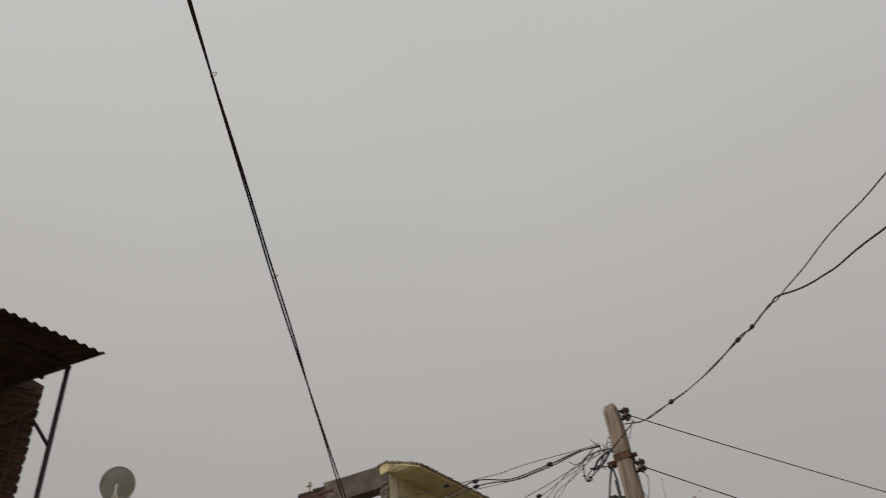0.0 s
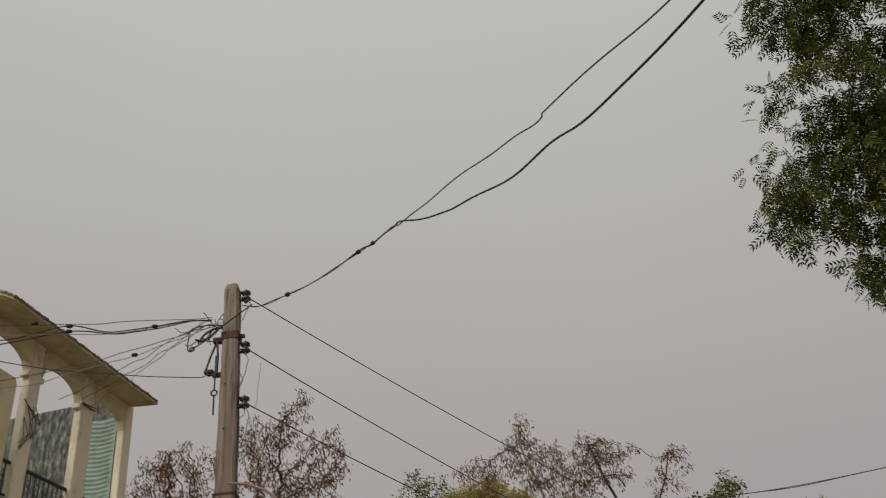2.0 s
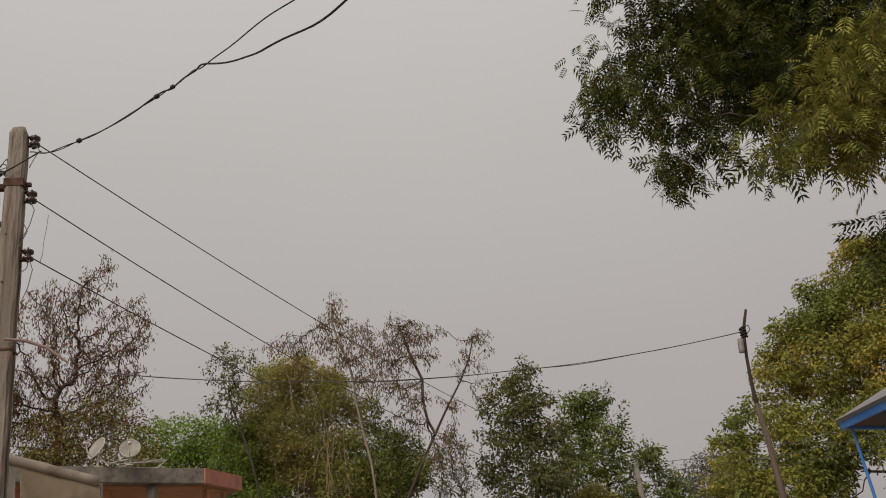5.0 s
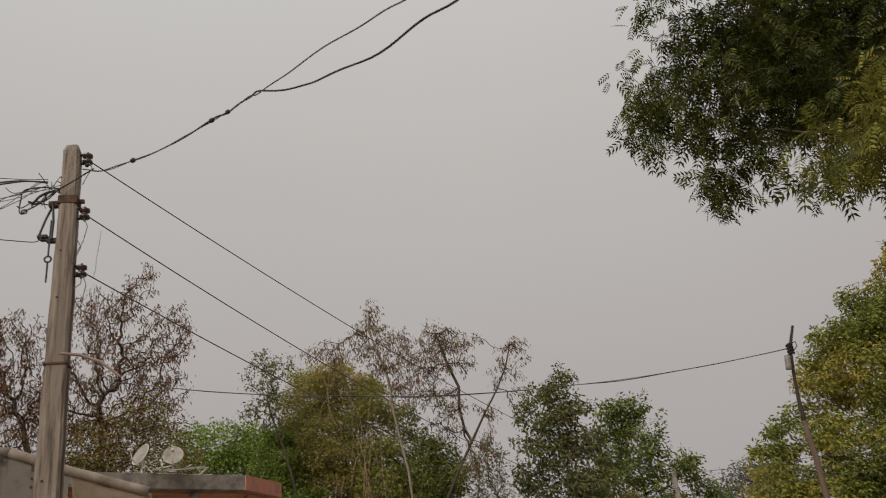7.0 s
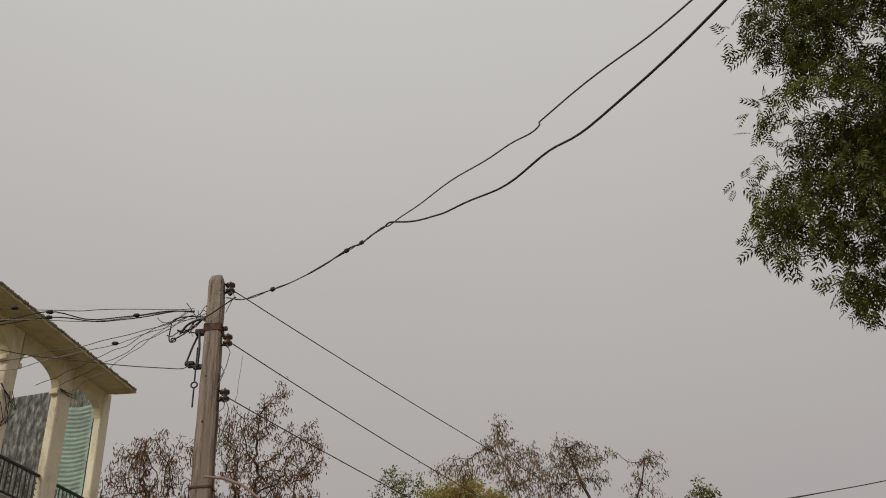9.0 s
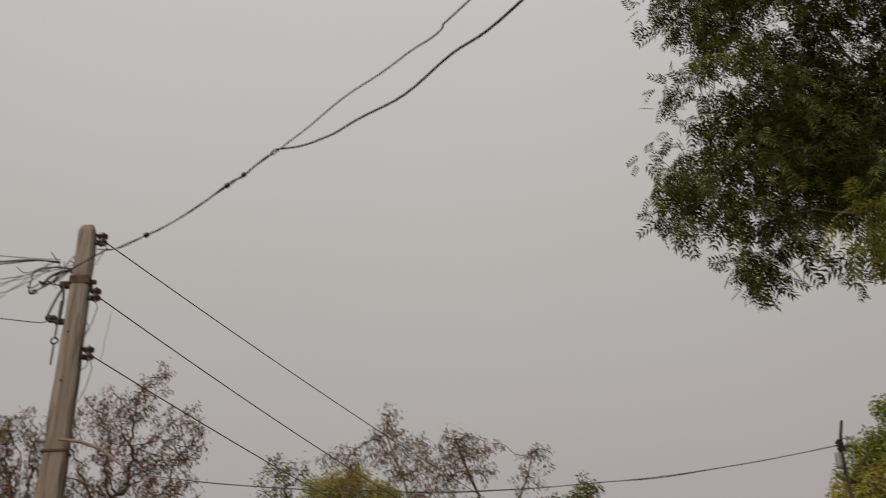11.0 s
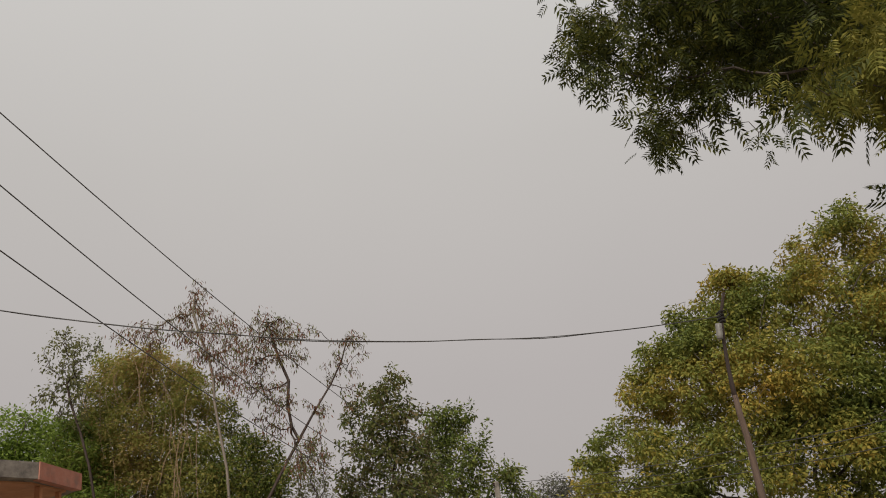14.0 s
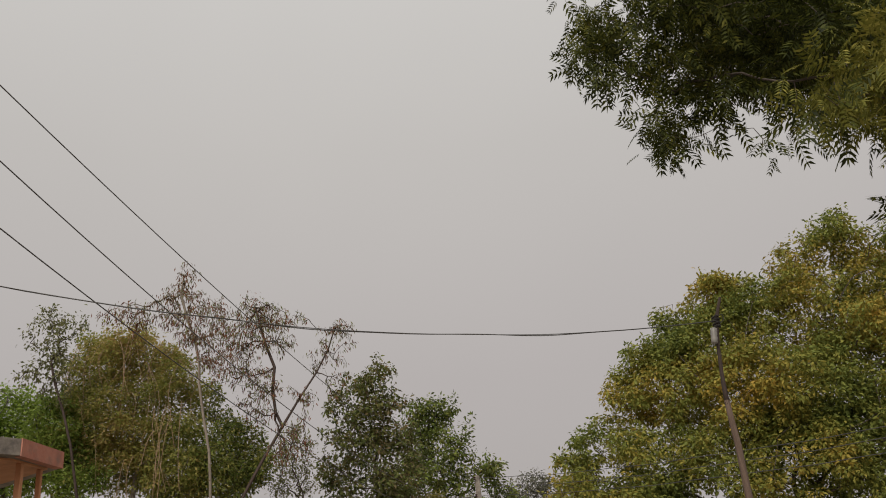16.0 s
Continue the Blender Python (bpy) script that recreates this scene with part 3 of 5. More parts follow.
BARE = [(-7.69, 24.61, 11.43, 0.4), (-8.0, 25.05, 11.03, 0.52), (-7.34, 24.24, 10.61, 0.4), (-8.28, 25.05, 10.39, 0.52), (-7.13, 24.41, 10.03, 0.59), (-7.55, 24.52, 9.6, 0.55), (-6.75, 24.93, 10.41, 0.4), (-6.75, 24.51, 9.52, 0.59), (-8.77, 24.65, 10.5, 0.38), (-9.34, 24.13, 10.3, 0.38), (-9.17, 24.85, 10.03, 0.38), (-10.04, 24.64, 10.38, 0.25), (-6.49, 24.43, 8.68, 0.54), (-7.08, 24.89, 9.03, 0.46)]
LEAN = [(-5.96, 25.71, 10.61, 0.55), (-5.5, 26.15, 10.47, 0.61), (-4.86, 25.34, 10.03, 0.37), (-5.2, 26.15, 9.67, 0.5), (-5.76, 25.51, 9.52, 0.54), (-6.27, 25.62, 10.18, 0.49), (-6.5, 26.03, 9.63, 0.55), (-3.5, 25.61, 9.74, 0.46), (-3.11, 25.75, 9.4, 0.29), (-3.88, 25.23, 9.31, 0.32), (-4.19, 25.95, 8.9, 0.32), (-3.48, 25.74, 8.63, 0.28), (-3.1, 25.53, 8.25, 0.18), (-3.71, 25.99, 7.84, 0.32), (-4.41, 25.5, 7.79, 0.31), (-6.28, 25.65, 8.64, 0.59), (-5.58, 25.33, 8.15, 0.56), (-5.96, 25.6, 7.6, 0.56), (-5.03, 25.4, 7.99, 0.31), (-4.83, 25.46, 6.66, 0.56), (-4.57, 25.95, 6.37, 0.31), (-5.16, 25.48, 6.18, 0.46)]
GREEN = [(-14.84, 26.07, 8.32, 0.81), (-14.03, 26.51, 8.46, 0.92), (-13.2, 26.94, 8.2, 0.92), (-12.36, 27.33, 7.55, 1.01), (-13.88, 26.6, 7.3, 1.21), (-14.99, 25.98, 7.4, 0.91), (-11.47, 27.72, 8.04, 0.81), (-14.99, 25.99, 6.48, 1.21), (-13.56, 26.76, 6.35, 1.41)]
LOWR = [(-6.95, 26.61, 7.09, 0.6), (-6.42, 27.05, 7.02, 0.53), (-7.22, 26.24, 6.56, 0.62), (-6.58, 27.05, 6.14, 0.76), (-5.84, 26.41, 6.2, 0.38), (-6.95, 26.52, 5.62, 0.82), (-7.87, 26.93, 5.92, 0.59), (-8.54, 26.51, 5.49, 0.58)]
CA = [(-2.59, 31.02, 9.86, 0.43), (-3.19, 31.63, 9.75, 0.36), (-2.1, 30.5, 9.35, 0.36), (-3.62, 31.63, 9.31, 0.44), (-2.87, 30.74, 8.92, 0.64), (-2.17, 30.89, 8.59, 0.51), (-4.14, 31.46, 8.51, 0.65), (-3.12, 30.87, 8.09, 0.84), (-2.38, 31.07, 7.76, 0.8), (-4.23, 30.34, 7.22, 0.62), (-3.41, 31.35, 7.13, 0.95), (-2.26, 31.05, 6.69, 0.99), (-4.57, 30.76, 6.67, 0.37), (-4.25, 31.4, 6.17, 0.79), (-3.25, 30.72, 5.79, 1.02), (-2.23, 30.93, 5.64, 1.03), (-3.9, 31.0, 4.7, 0.9), (-2.5, 31.0, 4.5, 0.9)]
CB = [(-0.85, 38.02, 9.96, 0.54), (0.03, 38.72, 10.09, 0.37), (-1.53, 37.43, 9.5, 0.57), (-0.72, 38.72, 9.28, 0.89), (0.67, 37.7, 9.11, 0.31), (0.3, 37.88, 8.53, 0.38), (-1.63, 38.52, 8.6, 1.09), (-0.35, 37.85, 8.0, 0.81), (0.81, 38.08, 7.57, 0.43), (1.56, 37.24, 7.2, 0.37), (-0.2, 38.41, 7.01, 1.0), (1.24, 38.06, 6.76, 0.66), (-1.4, 37.73, 6.91, 1.29), (1.88, 38.46, 6.29, 0.43), (-1.6, 38.0, 5.3, 1.2), (0.1, 38.1, 5.2, 1.2), (1.5, 38.2, 5.3, 0.9), (2.4, 38.5, 5.6, 0.6)]
FAR = [(5.55, 59.74, 9.29, 0.96), (4.35, 59.84, 8.67, 0.8), (6.32, 59.68, 9.0, 0.7), (4.9, 59.7, 8.0, 1.0), (6.6, 59.7, 8.1, 0.8), (5.0, 59.8, 7.0, 1.2), (6.6, 59.8, 7.0, 1.1), (7.8, 59.8, 7.6, 0.8)]
BT = [(14.28, 29.53, 12.83, 1.12), (12.67, 30.36, 12.22, 1.12), (9.82, 31.57, 11.49, 1.06), (8.45, 32.03, 10.55, 0.88), (10.91, 30.6, 10.71, 1.52), (12.63, 29.27, 9.88, 1.91), (14.81, 29.23, 10.91, 1.32), (7.19, 32.4, 9.68, 0.98), (6.33, 32.62, 8.2, 1.19), (4.79, 32.95, 6.86, 0.97), (3.94, 33.1, 5.94, 0.86), (8.0, 31.12, 8.0, 1.89), (9.48, 29.56, 7.86, 1.83), (11.3, 28.8, 7.12, 2.22), (13.38, 28.31, 7.93, 2.06), (6.32, 31.08, 5.6, 1.63), (8.79, 29.81, 5.35, 2.0), (11.08, 28.9, 4.81, 2.2), (13.17, 28.43, 5.23, 2.03), (15.42, 28.87, 8.68, 2.39), (16.38, 28.27, 11.42, 1.77), (14.99, 29.13, 5.74, 2.35), (3.97, 32.08, 4.54, 1.24), (5.78, 31.72, 4.06, 1.85), (8.64, 30.51, 9.93, 0.82), (7.84, 30.77, 9.47, 0.51), (9.52, 30.29, 10.32, 0.78)]
NEEM = [(0.49, 7.87, 6.89, 0.11), (0.66, 7.86, 6.69, 0.11), (0.68, 7.85, 6.19, 0.11), (0.75, 7.85, 5.96, 0.16), (1.25, 7.79, 6.91, 0.23), (1.11, 7.91, 6.31, 0.29), (1.3, 8.18, 5.74, 0.28), (1.24, 8.29, 5.34, 0.11), (1.73, 7.9, 6.0, 0.43), (1.74, 8.0, 5.39, 0.22), (1.62, 7.72, 6.75, 0.35), (2.27, 7.45, 6.15, 0.48), (2.05, 7.72, 5.23, 0.21), (1.94, 7.85, 4.98, 0.11), (2.54, 7.15, 5.49, 0.45), (2.3, 7.34, 4.9, 0.22), (2.73, 6.97, 4.86, 0.32), (2.97, 6.77, 5.47, 0.44), (2.34, 7.11, 4.12, 0.11), (2.54, 7.04, 3.94, 0.18), (2.15, 8.21, 7.1, 0.42), (2.27, 7.97, 6.1, 0.38), (2.85, 7.57, 6.27, 0.44)]
NEEM2 = [(1.14, 7.79, 8.75, 0.3), (1.49, 7.73, 8.77, 0.37), (1.26, 7.77, 8.04, 0.35), (1.02, 7.8, 7.44, 0.27), (0.99, 8.01, 6.84, 0.33), (1.87, 7.54, 8.1, 0.54), (1.54, 7.51, 7.12, 0.5), (1.45, 7.63, 6.25, 0.42), (1.9, 7.63, 9.5, 0.53), (2.38, 7.28, 8.96, 0.64), (2.19, 8.67, 6.23, 0.16), (2.48, 8.33, 5.97, 0.18), (2.86, 8.15, 5.97, 0.18), (2.53, 7.96, 7.43, 0.34), (2.75, 7.88, 7.12, 0.34), (2.54, 7.95, 8.0, 0.29), (1.24, 8.09, 5.52, 0.16), (1.19, 8.1, 5.25, 0.11)]
NEEM3 = [(0.63, 8.46, 7.4, 0.11), (0.62, 8.46, 6.86, 0.11), (0.67, 8.45, 6.51, 0.11), (1.3, 8.8, 5.69, 0.16), (1.02, 9.15, 7.38, 0.24), (1.19, 9.1, 6.87, 0.2), (1.27, 9.07, 6.55, 0.15), (2.31, 6.64, 4.95, 0.37), (2.59, 6.44, 5.12, 0.51), (2.48, 6.52, 4.62, 0.36), (2.13, 6.76, 4.29, 0.11), (2.14, 6.87, 4.88, 0.18)]
# added behind the visible crown to block the sky and darken it
NEEM_BACKING = [(2.48, 9.06, 7.53, 0.66), (3.06, 8.88, 7.14, 0.72), (3.0, 8.79, 6.59, 0.56), (2.09, 9.05, 6.82, 0.42), (3.46, 8.41, 6.38, 0.74)]
NEEM5 = [(1.11, 7.9, 5.45, 0.16), (1.46, 8.08, 5.56, 0.18), (1.67, 7.76, 5.45, 0.15), (1.2, 8.08, 5.22, 0.09), (1.32, 7.82, 5.09, 0.09), (1.18, 7.87, 5.93, 0.2), (0.84, 8.03, 6.14, 0.19), (0.64, 7.86, 5.97, 0.12), (0.5, 7.92, 6.87, 0.09), (0.65, 7.71, 6.42, 0.14), (0.53, 7.98, 6.28, 0.13), (0.73, 8.02, 6.17, 0.14), (1.03, 8.19, 6.2, 0.14), (1.18, 8.12, 6.07, 0.1), (0.51, 7.98, 6.66, 0.13), (0.84, 8.08, 6.58, 0.19), (1.23, 8.09, 5.33, 0.09), (1.38, 8.0, 5.31, 0.1), (0.57, 8.04, 7.07, 0.1), (0.45, 7.95, 6.9, 0.06), (0.56, 8.05, 6.52, 0.1), (0.49, 7.87, 6.05, 0.1), (0.74, 7.97, 5.92, 0.11), (1.15, 7.93, 5.13, 0.08)]
# hidden inner balls, added so that the crown's middle turns dark
NEEM_SHADE_CORE = [(2.56, 8.62, 7.21, 0.49), (2.72, 8.54, 6.49, 0.44), (2.28, 8.55, 6.5, 0.27), (2.12, 8.55, 7.33, 0.34), (2.49, 8.79, 8.14, 0.46), (1.85, 8.65, 6.8, 0.25)]
DARKBUSH = [(-11.7, 25.61, 8.26, 0.31), (-11.44, 26.05, 8.0, 0.4), (-11.85, 25.24, 7.87, 0.34), (-11.04, 26.05, 7.48, 0.43), (-11.4, 25.41, 7.23, 0.53), (-12.07, 25.52, 7.23, 0.46), (-11.01, 25.93, 6.65, 0.54), (-11.53, 25.51, 6.4, 0.6), (-12.19, 25.65, 6.26, 0.53), (-10.86, 25.13, 5.76, 0.55), (-10.55, 25.85, 6.05, 0.49)]
DARKBIT = [(-7.76, 27.81, 8.89, 0.21), (-7.58, 28.07, 8.68, 0.16), (-7.7, 27.59, 8.08, 0.26), (-7.41, 28.07, 7.89, 0.21)]
SAPLING = [(-5.41, 29.22, 7.45, 0.37), (-5.72, 28.87, 6.82, 0.32), (-4.94, 29.06, 7.05, 0.22), (-5.43, 29.17, 6.14, 0.43), (-5.93, 29.13, 5.88, 0.39), (-5.01, 29.25, 5.71, 0.29), (-5.25, 29.22, 6.66, 0.29)]
SHRUB = [(-1.05, 33.0, 5.38, 0.38), (-0.65, 33.18, 5.13, 0.31), (-1.5, 32.86, 5.19, 0.29)]
BOUGH = [(1.64, 6.55, 4.83, 0.17), (1.91, 6.69, 4.98, 0.2), (1.79, 6.44, 4.56, 0.16), (1.61, 6.68, 5.11, 0.09), (2.03, 6.65, 4.7, 0.22)]
# boughs of the neem whose leaves take the lit colour
SUNLIT = BOUGH + [(2.31, 6.64, 4.95, 0.42), (2.59, 6.44, 5.12, 0.56), (2.48, 6.52, 4.62, 0.42), (2.13, 6.76, 4.29, 0.2), (2.14, 6.87, 4.88, 0.26), (2.97, 6.77, 5.47, 0.3)]
BUSH = [(-12.78, 19.16, 7.45, 0.71), (-13.51, 18.65, 7.06, 0.78), (-12.0, 19.66, 7.55, 0.71), (-12.3, 19.48, 8.16, 0.44), (-13.07, 18.96, 6.34, 1.09), (-11.87, 19.74, 6.53, 0.94), (-13.67, 18.54, 5.97, 0.93)]

tree("neem_tree", "large green neem tree with drooping feathery leaves over the road", stem_to((6.2, 7.4, 0), (4.6, 7.8, 4.6), 0.15, seed=3),
     NEEM + NEEM2 + NEEM3 + NEEM_BACKING + NEEM5 + NEEM_SHADE_CORE + BOUGH + [(3.7, 7.6, 7.2, 0.9), (3.2, 7.6, 8.8, 1.0)], M_BARK, [M_NEEM, M_NEEM, M_NEEM_SUNLIT], 11, goals=1300, step=0.15, kill=0.16, tip=0.003,
     most=0.2, leaf="neem", size=0.20, per_node=2, spread=0.12, thin=0.016, droop=0.8, fill=9000, clump=0.10, per_clump=10, sunlit=SUNLIT)
tree("broadleaf_tree", "big spreading tree with thick green and yellowing leaves", stem_to((11.2, 31.0, 0), (10.9, 30.6, 4.2), 0.3, seed=4),
     BT, M_BARK, M_BROAD, 12, goals=1300, step=0.42, kill=0.45, tip=0.008, most=0.4, size=0.165, per_node=6, spread=0.3, thin=0.05, droop=0.55, fill=160000, clump=0.16, per_clump=50, lobes=8, sprays=700, core=0.3)
tree("dry_tree", "half-bare tree with dry brown drooping leaves and pods", [(-14.3, 18.0, 0), (-14.4, 17.95, 3), (-14.45, 17.9, 5.5), (-14.53, 17.84, 6.76), (-14.73, 17.68, 7.76)],
     DRY_L, M_TWIG, [M_DRY, M_DRY, M_DRY, M_PALE_LEAF], 13, goals=800, step=0.2, kill=0.21, tip=0.0076, most=0.10, leaf="narrow", size=0.135, per_node=10, spread=0.18, thin=0.030, droop=2.0, wander=0.42, lobes=2)
tree("dry_tree", "half-bare tree with rusty brown leaves, greener low down", [(-13.6, 19.8, 0), (-13.7, 19.75, 3), (-13.75, 19.7, 5.4), (-13.83, 19.64, 6.62), (-13.80, 19.66, 7.81)],
     DRY_R, M_TWIG, [M_DRY, M_DRY, M_DRY, M_PALE_LEAF], 14, goals=1700, step=0.2, kill=0.21, tip=0.0076, most=0.10, leaf="narrow", size=0.135, per_node=10, spread=0.18, thin=0.030, droop=2.0, wander=0.42, lobes=2)
tree("leafy_bush", "green-brown leafy bush low under the dry trees", stem_to((-13.9, 18.9, 0), (-14.0, 18.9, 5.0), 0.2, seed=16),
     BUSH, M_TWIG, [M_OLIVE, M_DARKGREEN, M_DRY], 24, goals=420, step=0.25, kill=0.27, tip=0.006,
     most=0.06, size=0.095, per_node=8, spread=0.3, thin=0.03, fill=9000, clump=0.2, per_clump=24, lobes=5, category="bush")
tree("slim_tree", "slim tree with sparse grey-green leaves", [(-10.0, 25.0, 0), (-10.2, 24.8, 4), (-10.62, 24.5, 6.75), (-10.89, 24.5, 7.69), (-11.22, 24.5, 8.63), (-11.34, 24.5, 9.16)],
     SLIM, M_TWIG, M_PALE_LEAF, 15, goals=420, step=0.17, kill=0.2, tip=0.0066, most=0.05, taper=0.7, leaf="broad", size=0.12, per_node=9, spread=0.2, thin=0.025, droop=0.8, wander=0.4, lobes=2)
olive = tree("olive_tree", "dense olive-brown tree hung with dry creepers", stem_to((-9.7, 26.8, 0), (-9.6, 26.7, 6.2), 0.25, seed=8),
     OLIVE, M_BARK_PALE, M_OLIVE, 16, goals=900, step=0.26, kill=0.29, tip=0.006, most=0.12, leaf="broad", size=0.115, per_node=7, spread=0.25, thin=0.03, droop=0.35, fill=42000, clump=0.20, per_clump=60, flat=0.5, lobes=5, sprays=520, core=0.75)
rnd = random.Random(61)
bm = bmesh.new()
for k in range(60):
    x, y, z, r = OLIVE[rnd.randrange(len(OLIVE))]
    a = rnd.uniform(0, 6.28)
    p = Vector((x + math.cos(a) * r * rnd.random(), y - r * rnd.uniform(0.5, 1.15), z + r * rnd.uniform(0.0, 0.9)))
    q = p + Vector((rnd.uniform(-0.5, 0.5), rnd.uniform(-0.2, 0.2), -rnd.uniform(0.8, 2.6)))
    bend = Vector((rnd.uniform(-0.25, 0.25), -rnd.uniform(0, 0.15), rnd.uniform(-0.1, 0.2)))
    tube(bm, [p.lerp(q, s / 7) + bend * math.sin(math.pi * s / 7) for s in range(8)], rnd.uniform(0.005, 0.010), 4, cap=False)
tagged(part("creepers", bm, M_CREEPER, olive, "dry brown creeper stems"), kind="stuff")
tree("bare_tree", "tall nearly bare tree with fine reddish twigs", [(-6.9, 24.6, 0), (-6.9, 24.6, 3)] + [(-6.93, 24.6, 5.53), (-6.97, 24.6, 6.27), (-7.13, 24.6, 7.2), (-7.27, 24.6, 8.16), (-7.28, 24.6, 8.8), (-7.42, 24.6, 9.48), (-7.66, 24.6, 10.17), (-7.84, 24.6, 10.88), (-7.77, 24.6, 11.4)],
     BARE, M_BARK_PALE, [M_DRY, M_DRY, M_PALE_LEAF], 17, goals=1250, step=0.17, kill=0.19, tip=0.0066, most=0.040, taper=0.85, leaf="narrow", size=0.13, per_node=8, spread=0.17, thin=0.026, droop=1.9, wander=0.42, lobes=2)
tree("leaning_tree", "thin leaning tree with few dry leaves", [(-8.2, 25.6, 0), (-7.2, 25.7, 3.5)] + [(-6.14, 25.7, 5.46), (-5.75, 25.7, 6.12), (-5.18, 25.7, 7.01), (-4.68, 25.7, 7.78), (-4.17, 25.7, 8.49), (-3.81, 25.7, 9.14), (-3.59, 25.7, 9.78)],
     LEAN, M_TWIG, [M_DRY, M_PALE_LEAF], 18, goals=1700, step=0.18, kill=0.2, tip=0.0062, most=0.046, taper=0.85, leaf="narrow", size=0.135, per_node=8, spread=0.16, thin=0.026, droop=1.8, wander=0.40, lobes=2, limb=[(-5.37, 25.7, 7.44), (-5.45, 25.7, 8.1), (-5.38, 25.7, 8.77), (-5.63, 25.7, 9.48), (-5.79, 25.7, 10.11), (-5.92, 25.7, 10.66)])
tree("green_bush", "bright green leafy bushes behind the flat roof", stem_to((-13.4, 26.9, 0), (-13.4, 26.8, 6.2), 0.3, seed=11),
     GREEN, M_BARK, M_BRIGHT, 19, goals=420, step=0.32, kill=0.38, tip=0.008, most=0.14, size=0.13, per_node=7, spread=0.35, thin=0.04, droop=0.2, fill=24000, clump=0.2, per_clump=30, lobes=6, sprays=90, category="bush")
tree("mixed_bush", "bright and mid green bush under the slim tree", stem_to((-11.4, 25.7, 0), (-11.4, 25.6, 5.2), 0.2, seed=17),
     DARKBUSH, M_BARK, [M_BRIGHT, M_MIDGREEN], 25, goals=320, step=0.28, kill=0.3, tip=0.007, most=0.09, size=0.12, per_node=6, spread=0.25, thin=0.03, droop=0.3, fill=11000, clump=0.17, per_clump=26, lobes=6, category="bush")
tree("olive_bush", "low green-olive bushes under the bare tree", stem_to((-7.1, 27.0, 0), (-7.1, 27.0, 5.0), 0.2, seed=12),
     LOWR + DARKBIT, M_BARK_PALE, [M_OLIVE, M_MIDGREEN, M_DARKGREEN], 20, goals=380, step=0.26, kill=0.3, tip=0.006, most=0.09, size=0.115, per_node=6, spread=0.25, thin=0.035, droop=0.4, fill=15000, clump=0.17, per_clump=28, lobes=6, sprays=90, category="bush")
tree("dark_green_tree", "dark green leafy tree beyond the road", stem_to((-3.0, 31.2, 0), (-2.9, 31.0, 5.6), 0.25, seed=13),
     CA, M_TWIG, [M_DARKGREEN, M_DARKGREEN, M_DRY_GREEN], 21, goals=620, step=0.28, kill=0.32, tip=0.007, most=0.14, size=0.165, per_node=5, spread=0.28, thin=0.04, droop=0.6, fill=9000, clump=0.15, per_clump=45, lobes=6, sprays=260, core=0.7)
tree("green_tree", "rounded green tree behind the darker one", stem_to((-0.6, 38.6, 0), (-0.6, 38.2, 6.2), 0.25, seed=14),
     CB, M_TWIG, [M_DARKGREEN, M_MIDGREEN], 22, goals=560, step=0.32, kill=0.38, tip=0.008, most=0.16, size=0.185, per_node=5, spread=0.33, thin=0.04, droop=0.5, fill=11000, clump=0.19, per_clump=45, lobes=6, sprays=220, core=0.7)
tree("pale_sapling", "thin sapling with pale grey-green leaves beside the leaning tree", stem_to((-5.0, 29.0, 0), (-5.1, 29.0, 4.6), 0.15, seed=19),
     SAPLING, M_TWIG, M_PALE_LEAF, 27, goals=360, step=0.18, kill=0.2, tip=0.006, most=0.04, size=0.11, per_node=9, spread=0.2, thin=0.03, droop=0.6, wander=0.35, lobes=4, sprays=60)
tree("yellow_shrub", "yellow-green shrub at the foot of the far trees", stem_to((-1.05, 33.0, 0), (-1.05, 33.0, 4.78), 0.1, seed=18),
     SHRUB, M_BARK, M_BRIGHT_DRY, 26, goals=120, step=0.2, kill=0.22, tip=0.005, most=0.04, size=0.11, per_node=6, spread=0.2, thin=0.03, fill=2600, clump=0.13, per_clump=20, lobes=5, category="bush")
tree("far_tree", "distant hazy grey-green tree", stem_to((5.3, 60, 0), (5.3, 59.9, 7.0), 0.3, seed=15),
     FAR, M_BARK_PALE, M_FARLEAF_HAZED, 23, goals=420, step=0.35, kill=0.4, tip=0.012, most=0.15, size=0.22, per_node=6, spread=0.4, thin=0.06, fill=3500, clump=0.3, per_clump=20, lobes=5)


def smooth_path(points, per=7, jitter=0.0, phase=0.0):
    """A rounded line through the points."""
    p = [Vector(q) for q in points]
    out = []
    for k in range(len(p) - 1):
        a, b, c, d = p[max(k - 1, 0)], p[k], p[k + 1], p[min(k + 2, len(p) - 1)]
        for j in range(per):
            s = j / per
            q = 0.5 * (2 * b + (c - a) * s + (2 * a - 5 * b + 4 * c - d) * s * s + (3 * b - a - 3 * c + d) * s**3)
            n = k + s
            out.append(q + Vector((math.sin(3.1 * n + phase), math.cos(2.3 * n + phase), math.sin(4.7 * n + 2 * phase))) * jitter)
    return out + [p[-1]]


# ---- the concrete pole ----
POLE = Vector((-5.20, 6.66, 0))
POLE_TOP = 6.80
FACE = 22.0  # the pole's broad face turns to the road
pole = thing("electric_pole", "tall tapered grey concrete electric pole with rusty fittings", "utility pole", at=pose(*POLE, rz=FACE))


def pole_half(z):
    return 0.138 - 0.058 * z / POLE_TOP, 0.105 - 0.03 * z / POLE_TOP


bm = bmesh.new()
levels = [0, 1.2, 2.2, *[2.6 + 0.137 * k for k in range(30)], 6.73, POLE_TOP]
chip = random.Random(61)
rings = []
